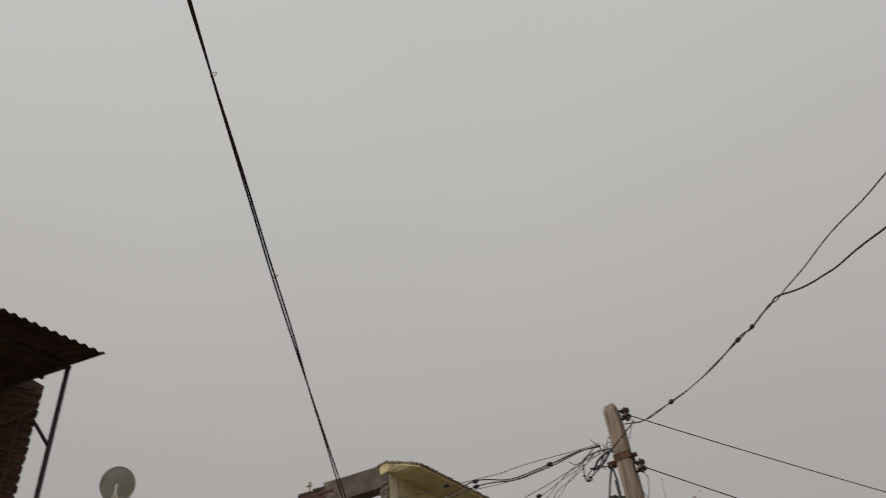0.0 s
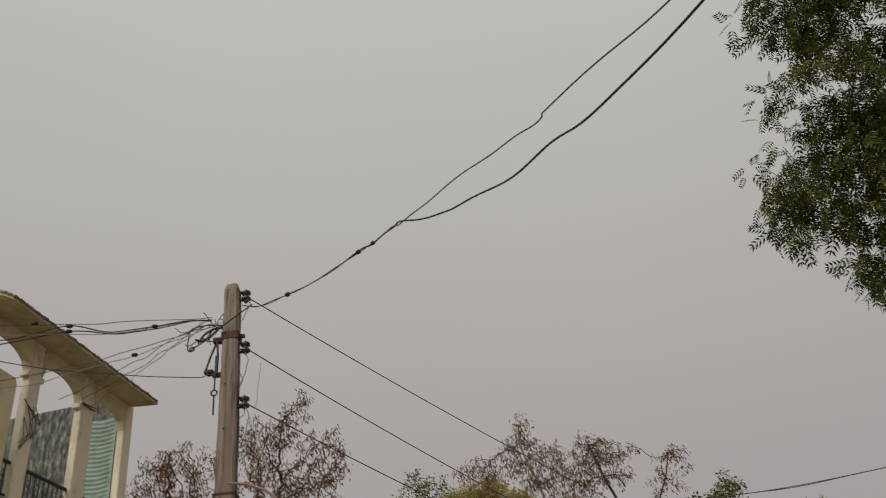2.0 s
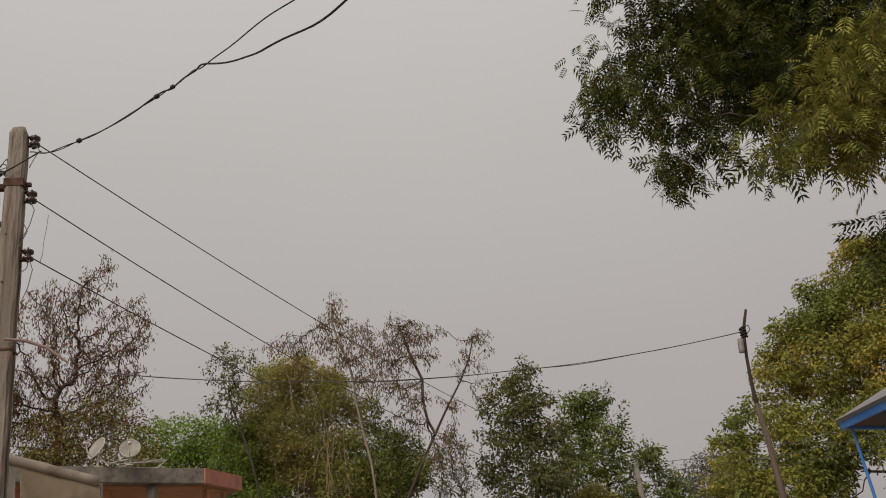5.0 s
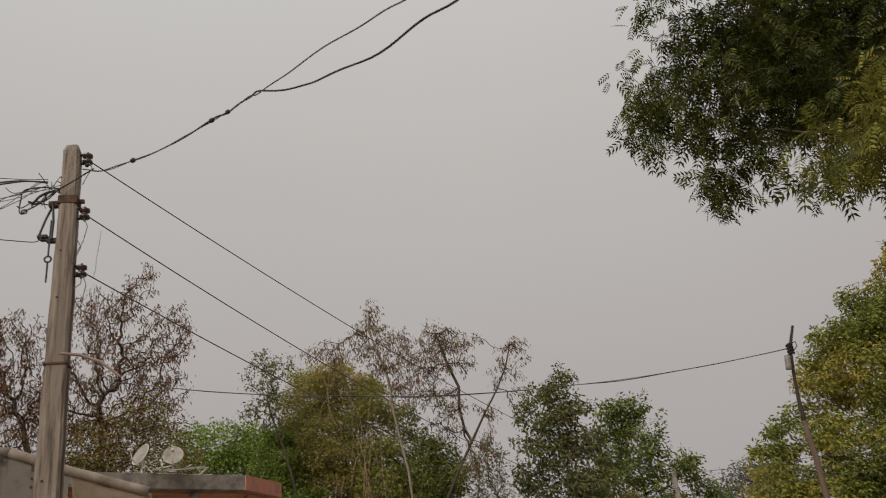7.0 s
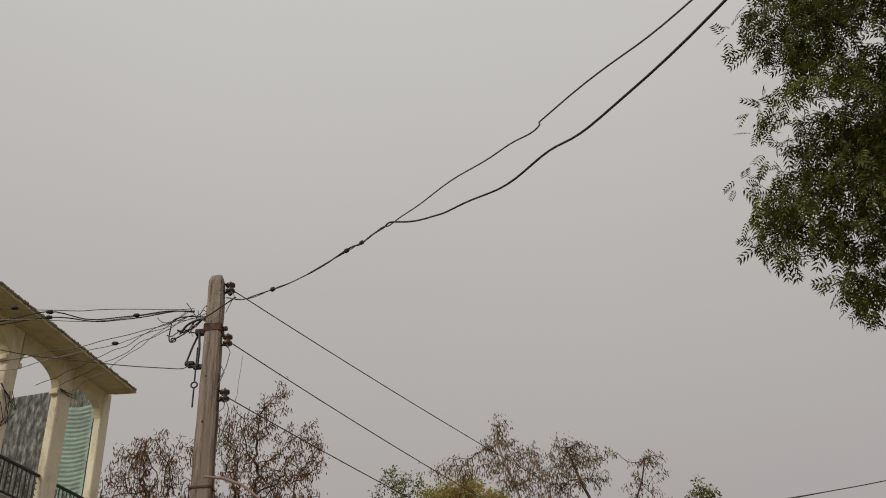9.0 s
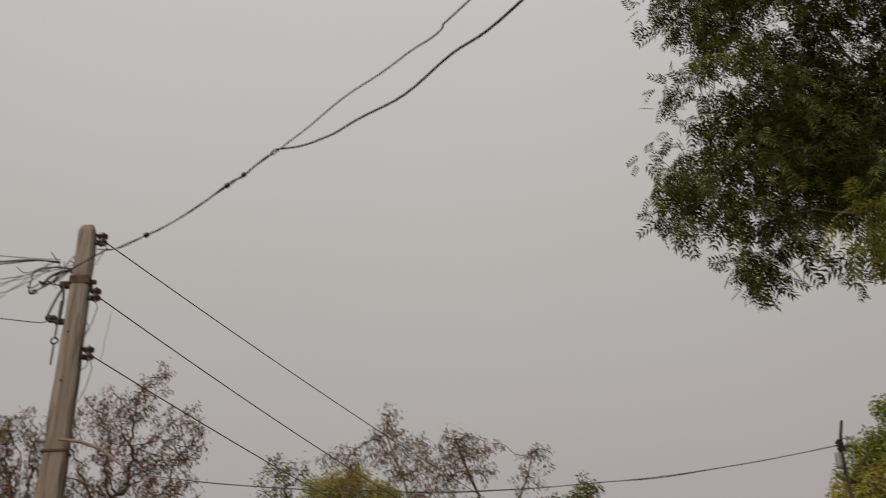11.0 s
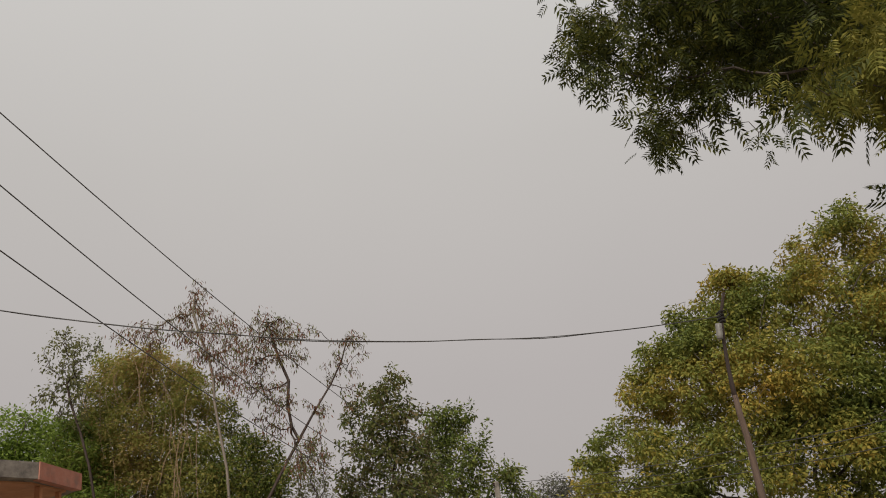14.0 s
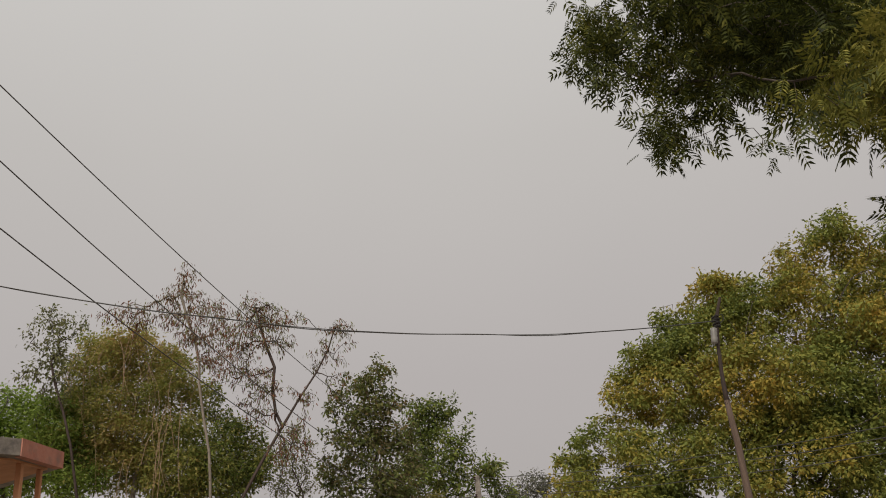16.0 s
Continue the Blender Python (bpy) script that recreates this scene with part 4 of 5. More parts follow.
for z in levels:
    a, b = pole_half(z)
    c = 0.022
    if z == POLE_TOP:
        a, b = a - 0.02, b - 0.02
    outline = [(-a + c, -b), (a - c, -b), (a, -b + c), (a, -0.035), (a - 0.045, -0.026), (a - 0.045, 0.026), (a, 0.035), (a, b - c), (a - c, b), (-a + c, b), (-a, b - c), (-a, -b + c)]
    if z > 5.6:
        outline[4], outline[5] = (a, -0.022), (a, 0.022)
    rings.append([bm.verts.new((x + 0.003 * math.sin(z * 9) + chip.uniform(-0.0035, 0.0035), y + chip.uniform(-0.0035, 0.0035), z + (chip.uniform(-0.02, 0.006) if z > 6.6 else 0))) for x, y in outline])
for lo, hi in zip(rings, rings[1:]):
    for k in range(12):
        bm.faces.new((lo[k], lo[(k + 1) % 12], hi[(k + 1) % 12], hi[k]))
bm.faces.new(rings[-1])
bm.faces.new(rings[0][::-1])
part("shaft", bm, M_CONCRETE, pole)
for z, h, label in ((6.13, 0.045, "rusty iron clamp band"), (4.38, 0.012, "thin iron band")):
    bm = bmesh.new()
    a, b = pole_half(z)
    g = 0.008
    box(bm, (-a - g, -b - g, z - h), (a + g, b + g, z + h), 0.004)
    if h > 0.02:
        box(bm, (-a - 0.11, -0.035, z - 0.05), (-a - g + 0.002, 0.035, z + 0.01), 0.006)
        box(bm, (a + g - 0.002, -0.02, z - 0.015), (a + 0.06, 0.02, z + 0.025), 0.004)
    part("clamp", bm, M_RUST, pole, label)
for z in (5.05, 5.55, 3.3):
    bm = bmesh.new()
    a, b = pole_half(z)
    bmesh.ops.create_cone(bm, cap_ends=True, segments=10, radius1=0.012, radius2=0.012, depth=0.004, matrix=pose(-a * 0.3, -b - 0.002, z, 90))
    part("bolt_hole", bm, M_CABLE, pole, "dark bolt hole")


def shackle(z, x, sign):
    """A porcelain spool in an iron strap on the pole's side."""
    a, _ = pole_half(z)
    bm = bmesh.new()
    box(bm, (sign * a, -0.02, z + 0.05), (sign * (a + x + 0.02), 0.02, z + 0.058), 0.002)
    box(bm, (sign * a, -0.02, z - 0.058), (sign * (a + x + 0.02), 0.02, z - 0.05), 0.002)
    tube(bm, [(sign * (a + x), 0, z - 0.085), (sign * (a + x), 0, z + 0.085)], 0.008, 8)
    strap = part("bracket", bm, M_IRON, pole, "dark iron strap")
    bm = bmesh.new()
    lathe(bm, [(0.03, -0.06), (0.052, -0.05), (0.052, -0.024), (0.030, -0.012), (0.030, 0.012), (0.052, 0.024), (0.052, 0.05), (0.03, 0.06)], 14, pose(sign * (a + x), 0, z))
    part("insulator", bm, M_PORCELAIN, strap, "brown porcelain spool insulator", smooth=True)


for z in (6.64, 5.99, 5.35):
    shackle(z, 0.068, 1)
# bracket, black block and hanging eye rod on the house side
bm = bmesh.new()
box(bm, (-0.25, -0.02, 5.70), (-pole_half(5.7)[0], 0.02, 5.725), 0.004)
arm = part("side_arm", bm, M_IRON, pole, "short iron arm")
bm = bmesh.new()
box(bm, (-0.28, -0.035, 5.72), (-0.18, 0.035, 5.765), 0.01)
box(bm, (-0.19, -0.025, 5.675), (-0.09, 0.025, 5.725), 0.008)
part("connector_block", bm, M_CABLE, arm, "black cable connector block")
bm = bmesh.new()
tube(bm, [(-0.155, -0.02, 5.92), (-0.16, -0.02, 5.52)], 0.009, 8)
tube(bm, [(-0.16 + 0.032 * math.sin(k * math.pi / 6), -0.02, 5.488 - 0.032 * math.cos(k * math.pi / 6)) for k in range(13)], 0.009, 8)
tube(bm, [(-0.16, -0.02, 5.456), (-0.162, -0.02, 5.24)], 0.009, 8)
part("eye_rod", bm, M_IRON, pole, "hanging iron eye rod")
bm = bmesh.new()
tube(bm, [(-0.16, 0.02, 6.12), (-0.22, 0.01, 5.95), (-0.27, 0.0, 5.76)], 0.012, 6)
tube(bm, [(-0.15, -0.03, 6.12), (-0.13, -0.04, 5.9), (-0.14, -0.03, 5.7)], 0.014, 6)
part("stay_strap", bm, M_IRON, pole)
# stick tied to the pole
bm = bmesh.new()
tube(bm, [(0.05, -0.13, 4.46), (0.22, -0.10, 4.44), (0.40, -0.07, 4.37), (0.58, -0.05, 4.22)], [0.014, 0.016, 0.015, 0.011], 7)
part("wire_stick", bm, M_STICK, pole, "crooked wooden stick holding a wire")
# thick cable that crosses the pole's face and coils beside it
bm = bmesh.new()
tube(bm, smooth_path([(0.24, -0.09, 6.47), (0.12, -0.12, 6.36), (0.0, -0.125, 6.27), (-0.12, -0.12, 6.19), (-0.27, -0.06, 6.10), (-0.40, -0.02, 6.05), (-0.45, 0.0, 6.03), (-0.46, 0.02, 6.07), (-0.42, 0.02, 6.075), (-0.41, 0.0, 6.03), (-0.45, -0.02, 6.01), (-0.48, 0.0, 6.06), (-0.475, 0.0, 6.18), (-0.45, 0.0, 6.29), (-0.30, 0.0, 6.32), (-0.12, 0.0, 6.30)], 6), 0.0075, 6)
part("cable_loop", bm, M_CABLE, pole, "black cable coiled beside the pole")
bm = bmesh.new()
tube(bm, smooth_path([(-0.10, 0.0, 6.27), (-0.2, -0.02, 6.25), (-0.29, -0.02, 6.20), (-0.35, 0.0, 6.145), (-0.40, 0.0, 6.16)], 6), [0.012, 0.016, 0.010] + [0.013] * 19 + [0.012, 0.012, 0.008], 7)
part("taped_joint", bm, M_CABLE, pole, "lumpy taped cable joint")
# loose jumpers
rnd = random.Random(21)
for k in range(9):
    bm = bmesh.new()
    z = rnd.uniform(6.10, 6.50)
    start = Vector((-pole_half(z)[0] + 0.02, rnd.uniform(-0.12, 0.08), z))
    end = Vector((rnd.uniform(-0.62, -0.22), rnd.uniform(-0.2, 0.15), rnd.uniform(6.02, 6.46)))
    mid = start.lerp(end, 0.5) + Vector((rnd.uniform(-0.15, 0.05), rnd.uniform(-0.1, 0.1), rnd.uniform(-0.16, 0.14)))
    pts = []
    for j in range(11):
        s = j / 10
        p = start * (1 - s) ** 2 + mid * 2 * s * (1 - s) + end * s * s
        pts.append(p + Vector((math.sin(7 * s + k), math.cos(9 * s + k), math.sin(11 * s + 2 * k))) * 0.018)
    tube(bm, pts, 0.0042 if k % 4 else 0.0065, 5)
    part("jumper_wire", bm, M_CABLE if k % 3 == 0 else M_WIRE, pole)
for k, (x, z, drop) in enumerate(((0.16, 6.6, 0.30), (0.15, 5.95, 0.42), (0.13, 5.33, 0.2), (0.10, 5.7, 0.35), (0.17, 5.33, 0.5))):
    bm = bmesh.new()
    tube(bm, [(x, -0.03, z), (x + 0.05, -0.04, z - drop * 0.3), (x + 0.02 * (k % 3), -0.05, z - drop * 0.7), (x - 0.03, -0.06, z - drop)], 0.0045, 5)
    part("loose_end", bm, M_WIRE, pole)


bm = bmesh.new()
inv = pole.matrix_basis.inverted()
tube(bm, [inv @ Vector(p) for p in ((-4.87, 6.74, 5.76), (-4.89, 6.75, 5.62), (-4.92, 6.76, 5.47), (-4.93, 6.77, 5.36), (-4.97, 6.79, 5.28))], 0.003, 5)
part("tie_wire", bm, M_WIRE_PALE, pole, "thin pale wire hanging between the line wires")


# ---- wires ----
def wire(name, label, points, radius, material, group="overhead wires", sides=5):
    bm = bmesh.new()
    tube(bm, points, radius, sides)
    me = mesh_of(name, bm, material, smooth=True)
    return tagged(new(name, me), label, "cable", group)


def pole_at(x, y, z):
    return pole.matrix_basis @ Vector((x, y, z))


SAG = {6.64: 0.73, 5.99: 1.11, 5.35: 0.99}
FAR_POLE = Vector((0.66, 35.1, 0))
for z, zf in ((6.64, 6.40), (5.99, 5.75), (5.35, 5.15)):
    wire("line_wire", "bare aluminium line wire running to the far pole", sagging(pole_at(pole_half(z)[0] + 0.075, 0.03, z), FAR_POLE + Vector((-0.1, -0.1, zf)), SAG[z], 40), 0.0062, M_WIRE, "line wires", 6)
    # binding where the wire leaves its insulator
    bm = bmesh.new()
    start, end = pole_at(pole_half(z)[0] + 0.075, 0.03, z), FAR_POLE + Vector((-0.1, -0.1, zf))
    way = (end - start).normalized()
    tube(bm, [start + way * (0.06 + 0.028 * k) + Vector((0.012 * math.sin(2.4 * k), 0, 0.014 * math.cos(2.4 * k) - 0.01)) for k in range(9)], 0.006, 5)
    part("wire_binding", bm, M_WIRE, pole)

# service cable over the road: a bundle that parts in two
bundle = [(-5.10, 6.70, 6.52), (-4.51, 6.21, 6.09), (-3.79, 5.63, 5.70), (-3.06, 5.03, 5.32), (-2.44, 4.52, 5.06), (-2.22, 4.33, 4.95), (-1.98, 4.14, 4.87), (-1.84, 4.02, 4.80)]
wire("service_cable", "black service cable from the pole over the road", smooth_path(bundle + [(-1.51, 3.76, 4.56), (-1.27, 3.56, 4.42), (-0.91, 3.26, 4.23), (-0.57, 2.98, 4.14), (-0.28, 2.75, 4.04), (0.25, 2.31, 4.0), (1.2, 1.55, 4.02), (2.4, 0.55, 4.1), (5.2, -1.7, 4.5)], 6, 0.005, 0.4), 0.0058, M_CABLE, "service cables", 6)
wire("service_cable", "thin dark service wire twisted round the thicker cable", smooth_path(bundle + [(-1.54, 3.77, 4.69), (-1.11, 3.42, 4.53), (-0.80, 3.16, 4.40), (-0.60, 3.00, 4.31), (-0.57, 2.98, 4.345), (-0.18, 2.66, 4.235), (0.18, 2.36, 4.12), (0.7, 1.93, 4.06), (1.4, 1.34, 4.08), (2.6, 0.35, 4.25), (5.2, -1.8, 4.7)], 6, 0.005, 2.4), 0.0042, M_WIRE, "service cables", 5)
for k, (x, y, z, r) in enumerate(((-3.79, 5.63, 5.70, 0.022), (-2.44, 4.52, 5.06, 0.017), (-2.22, 4.33, 4.95, 0.015), (-4.9, 6.5, 6.41, 0.02))):
    bm = bmesh.new()
    way = Vector((0.78, -0.6, -0.3)).to_track_quat("Z", "Y").to_matrix().to_4x4()
    lathe(bm, [(r * 0.5, -r * 1.5), (r, -r * 0.7), (r * 0.85, 0), (r, r * 0.7), (r * 0.5, r * 1.5)], 10, Matrix.Translation((x, y, z)) @ way)
    tagged(new("cable_joint", mesh_of("cable_joint", bm, M_CABLE, True)), "taped black joint on the service cable", "cable joint", "cable joints")

# wires from the pole towards the brick houses
HOUSE_ENDS = [
    ((-0.22, 0.0, 6.34), (-7.92, 4.85, 5.62), 0.16, 0.0045, M_WIRE),
    ((-0.24, 0.0, 6.30), (-8.10, 4.8, 5.50), 0.18, 0.0042, M_WIRE_PALE),
    ((-0.30, 0.02, 6.33), (-8.09, 7.38, 6.45), 0.03, 0.0042, M_WIRE),
    ((-0.32, -0.03, 6.36), (-8.12, 7.56, 6.42), 0.05, 0.0042, M_WIRE_PALE),
    ((-0.26, 0.0, 6.40), (-7.98, 6.93, 6.26), 0.04, 0.0042, M_WIRE),
]
# the long ones sag past the arches to the brick houses, all in one upright plane from the pole
LONG = [
    (0.0042, M_WIRE, [(0.0, 6.39), (0.20, 6.34), (0.95, 6.18), (1.37, 6.08), (2.70, 5.90), (5.4, 5.86)]),
    (0.0066, M_CABLE, [(0.0, 6.36), (0.24, 6.31), (0.62, 6.18), (1.02, 6.05), (1.45, 6.045), (1.95, 5.82), (2.42, 5.71), (3.2, 5.62), (5.4, 5.56)]),
    (0.0066, M_CABLE, [(0.0, 6.35), (0.24, 6.30), (0.72, 6.11), (1.02, 6.03), (1.45, 5.985), (1.95, 5.78), (2.42, 5.645), (3.2, 5.55), (5.4, 5.50)]),
    (0.0042, M_WIRE_PALE, [(0.0, 6.36), (0.30, 6.29), (0.85, 6.08), (1.45, 5.95), (2.6, 5.80), (5.4, 5.72)]),
    (0.0050, M_WIRE, [(0.0, 5.74), (0.12, 5.65), (0.66, 5.60), (1.33, 5.56), (1.90, 5.57), (2.42, 5.63), (3.2, 5.58), (5.4, 5.53)]),
]


def long_at(s, z):
    """A place on that plane, s metres from the pole."""
    return Vector((-5.39 - 0.594 * s, 6.545 - 0.804 * s, z))


for k, (r, m, line) in enumerate(LONG):
    wire("house_wire", "dark service wire strung from the pole to the brick houses", smooth_path([long_at(*p) for p in line], 6, 0.004, k), r, m, "house wires")
for k, (a, b, sag, r, m) in enumerate(HOUSE_ENDS):
    wire("house_wire", "dark service wire strung from the pole to the houses", sagging(pole_at(*a), b, sag, 30, 0.012, k), r, m, "house wires")
for at in (long_at(0.60, 6.185), long_at(1.43, 6.05), long_at(1.43, 5.99), long_at(1.75, 6.03), *[pole_at(*HOUSE_ENDS[n][0]).lerp(Vector(HOUSE_ENDS[n][1]), q) - Vector((0, 0, 4 * HOUSE_ENDS[n][2] * q * (1 - q))) for n, q in ((1, 0.24),)]):
    bm = bmesh.new()
    way = Vector((-0.594, -0.804, -0.2)).to_track_quat("Z", "Y").to_matrix().to_4x4()
    lathe(bm, [(0.008, -0.034), (0.019, -0.022), (0.022, 0), (0.019, 0.022), (0.008, 0.034)], 10, Matrix.Translation(at) @ way)
    tagged(new("wire_spacer", mesh_of("wire_spacer", bm, M_CABLE, True)), "small black spool joint on a house wire", "wire spacer", "wire spacers")

# black twin cable that comes down to the opening in the brick house
END = Vector((-7.89, 4.89, 6.28))
over = Vector((-2.69, 0.18, 6.71))
a = sagging(END, over, 0.05, 40)
for strand in (0, 1):
    pts = [p + Vector((math.sin(0.16 * k + 3.14 * strand), math.cos(0.16 * k + 3.14 * strand), 0.3 * math.sin(0.7 * k + strand))) * (0.013 + 0.004 * math.sin(0.4 * k + strand)) for k, p in enumerate(a)]
    wire("drop_cable", "black twin drop cable tied to the brick house", pts, 0.0085, M_CABLE, "drop cables", 6)
for s in (0.57, 0.845):
    p = END.lerp(over, s) - Vector((0, 0, 0.2 * s * (1 - s)))
    bm = bmesh.new()
    tube(bm, [p + Vector((0.02 + 0.022 * math.cos(k * 0.7), 0.02 * math.sin(k * 0.7), 0.022 * math.sin(k * 0.7))) for k in range(10)], 0.003, 5)
    tagged(new("cable_ring", mesh_of("cable_ring", bm, M_WIRE_PALE)), "small wire ring on the drop cable", "wire ring", "cable rings")
bm = bmesh.new()
lathe(bm, [(0.008, -0.09), (0.022, -0.05), (0.026, 0.02), (0.012, 0.07)], 10, Matrix.Translation(END + Vector((0.02, 0.05, -0.02))) @ pose(0, 0, 0, 80, 0, 60))
tagged(new("cable_clamp", mesh_of("cable_clamp", bm, M_CABLE, True)), "black dead-end clamp of the drop cable", "cable clamp")
wire("wall_cable", "thin black cable hanging down the brick wall", sagging(END, END + Vector((0.16, -0.02, -2.2)), 0.05, 12, 0.01, 3), 0.006, M_CABLE, "drop cables")

# ---- wooden pole with its wires ----
wood = thing("wooden_pole", "thin crooked brown wooden pole carrying a wire", "utility pole", at=pose(1.5, 8.98, 0))
bm = bmesh.new()
tube(bm, [(0.03, 0, 0), (0.02, 0, 1.0), (0.01, 0, 2.0), (0.012, 0, 2.45), (0.02, 0, 2.77), (0.012, 0, 2.96), (0.01, 0, 3.16)],
     [0.040, 0.036, 0.033, 0.031, 0.029, 0.027, 0.024], 10)
shaft = part("shaft", bm, M_WOOD_GREY, wood, smooth=True)
bm = bmesh.new()
tube(bm, [(0.01, 0, 3.12), (0.012, 0, 3.25), (0.02, 0, 3.40), (0.04, 0, 3.62), (0.072, 0, 3.85), (0.11, 0, 3.98), (0.165, 0, 4.12)],
     [0.024, 0.021, 0.018, 0.016, 0.018, 0.016, 0.013], 9)
part("upper_shaft", bm, M_WOOD, shaft, "nearly black crooked upper length", smooth=True)
bm = bmesh.new()
lathe(bm, [(0.024, -0.09), (0.036, -0.085), (0.034, -0.05), (0.038, -0.03), (0.034, 0), (0.038, 0.02), (0.034, 0.05), (0.036, 0.085), (0.02, 0.09)], 12, pose(0.012, -0.045, 3.745, 0, 8) @ Matrix.Scale(0.82, 4))
part("insulator", bm, M_CERAMIC, wood, "pale ribbed insulator", smooth=True)
bm = bmesh.new()
for k in range(4):
    tube(bm, [(0.075 + 0.030 * math.cos(j * 0.65), 0.030 * math.sin(j * 0.65), 3.84 + 0.03 * k + 0.01 * math.sin(j)) for j in range(11)], 0.009, 5)
tube(bm, [(0.10, 0, 3.94), (0.14, -0.02, 3.95), (0.145, -0.02, 3.90), (0.11, 0, 3.87)], 0.005, 5)
part("wire_tie", bm, M_IRON, wood, "dark wire wound round the pole")
wire("street_wire", "twisted dark wire between the two poles", sagging((1.57, 8.95, 3.89), pole_at(0.56, -0.05, 4.16), 0.295, 40, 0.006, 5), 0.0042, M_WIRE, "street wires")
wire("street_wire", "twisted dark wire between the two poles", sagging((1.57, 8.95, 3.893), pole_at(0.56, -0.05, 4.16), 0.293, 40, 0.002, 5), 0.0034, M_WIRE, "street wires")
for z, e in ((6.40, (7.95, 17.00, 4.11)), (6.05, (7.89, 17.00, 3.91)), (5.75, (7.79, 17.00, 3.63))):
    wire("cross_wire", "thin grey wire crossing before the big tree to the far pole", sagging(FAR_POLE + Vector((0.1, -0.1, z)), e, 0.22, 30, 0.01, 7), 0.009, M_WIRE, "cross wires")
for z, e in ((5.75, (-13.0, 33.5, 6.3)), (5.15, (-13.0, 33.5, 5.6))):
    wire("cross_wire", "thin grey wire leading off from the far pole", sagging(FAR_POLE + Vector((-0.1, -0.1, z)), e, 0.35, 30, 0.01, 8), 0.008, M_WIRE_PALE, "cross wires")

# far concrete pole
far = thing("far_pole", "distant concrete electric pole half hidden by trees", "utility pole", at=pose(*FAR_POLE))
bm = bmesh.new()
box(bm, (-0.10, -0.09, 0), (0.10, 0.09, 6.5), 0.03)
part("shaft", bm, M_OLD_CONC, far)
for z in (6.40, 5.75, 5.15):
    bm = bmesh.new()
    lathe(bm, [(0.03, -0.06), (0.05, -0.04), (0.03, 0), (0.05, 0.04), (0.03, 0.06)], 10, pose(-0.10, -0.09, z))
    part("insulator", bm, M_PORCELAIN, far)


# ---- the cream house with arches ----
HOUSE = pose(-7.67, 5.32, 0, rz=102.36)   # x along the front, y into the house
house = thing("arched_house", "half-built cream house with open arches, brick side wall and sloping eave", "house", at=HOUSE)
FLOOR, SPRING, CROWN, HEAD = 4.88, 6.43, 6.685, 6.85
THICK = 0.11
ARCHES = [(0.17, 1.12), (1.33, 2.18), (2.46, 3.20)]
PIERS = [(0.0, 0.17), (1.12, 1.33), (2.18, 2.46), (3.20, 3.40)]


def spandrel(bm, lo, hi):
    """Wall over one arched opening, from the curve to the head."""
    n = 14
    curve = [(lo + (hi - lo) * k / n, SPRING + (CROWN - SPRING) * math.sqrt(max(0, 1 - (2 * k / n - 1) ** 2))) for k in range(n + 1)]
    rows = [[bm.verts.new((x, y, z)) for x, z in line] for y, line in
            ((0, curve), (0, [(x, HEAD) for x, _ in curve]), (THICK, [(x, HEAD) for x, _ in curve]), (THICK, curve))]
    for k in range(n):
        for a, b in ((0, 1), (1, 2), (2, 3), (3, 0)):
            bm.faces.new((rows[a][k], rows[a][k + 1], rows[b][k + 1], rows[b][k]))
    bmesh.ops.recalc_face_normals(bm, faces=bm.faces)


for lo, hi in ARCHES:
    bm = bmesh.new()
    spandrel(bm, lo + 0.001, hi - 0.001)
    part("arch", bm, M_CREAM, house)
for k, (lo, hi) in enumerate(PIERS):
    bm = bmesh.new()
    box(bm, (lo, 0, FLOOR), (hi, THICK, HEAD), 0.012)
    pier = part("pillar", bm, M_CREAM_PALE, house, "pale cream plastered pillar")
    for x, s in ((lo, -1), (hi, 1)):
        if 0.1 < x < 3.2:
            bm = bmesh.new()
            box(bm, (x - 0.002 if s > 0 else x - 0.05, -0.004, SPRING - 0.06), (x + 0.05 if s > 0 else x + 0.002, THICK + 0.004, SPRING + 0.004), 0.006)
            part("corbel", bm, M_CREAM_PALE, pier)
# broken edge of the end pier
bm = bmesh.new()
rnd = random.Random(31)
z = 6.15
while z < 6.86:
    h = rnd.uniform(0.025, 0.05)
    box(bm, (-rnd.uniform(0.012, 0.03), 0.004, z), (0.004, THICK + 0.03, z + h + 0.002), 0.006)
    z += h
part("broken_edge", bm, M_BEAM, house, "broken raw masonry edge")
# sloping eave
bm = bmesh.new()
n = 30
outer, inner = -0.42, THICK + 0.10
grid, rim = [], []
for k in range(n + 1):
    x = -0.03 + 3.33 * (k / n) ** 1.6
    wear = 0.006 * math.sin(11 * x) + 0.004 * math.sin(37 * x)
    reach = min(1, max(0.02, (x + 0.03) / 0.11)) ** 0.8
    low, z = outer * reach + wear, 6.995 - 0.165 * reach + wear
    ring = [(low, z - 0.055), (low, z), (low * 0.4, 6.99 - 0.08 * reach), (inner, 6.99 + wear), (inner, 6.86), (low * 0.3, 6.80 + 0.06 * (1 - reach)), (low * 0.90, z - 0.05)]
    grid.append([bm.verts.new((x, y, zz)) for y, zz in ring])
    rim.append((x, low - 0.004, z - 0.012))
for a, b in zip(grid, grid[1:]):
    for j in range(7):
        bm.faces.new((a[j], a[(j + 1) % 7], b[(j + 1) % 7], b[j]))
bm.faces.new(grid[0][::-1])
bm.faces.new(grid[-1])
bmesh.ops.recalc_face_normals(bm, faces=bm.faces)
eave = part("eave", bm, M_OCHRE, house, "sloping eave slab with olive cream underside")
bm = bmesh.new()
rim = [(-0.036, inner, 6.985), (-0.036, -0.02, 6.985)] + rim
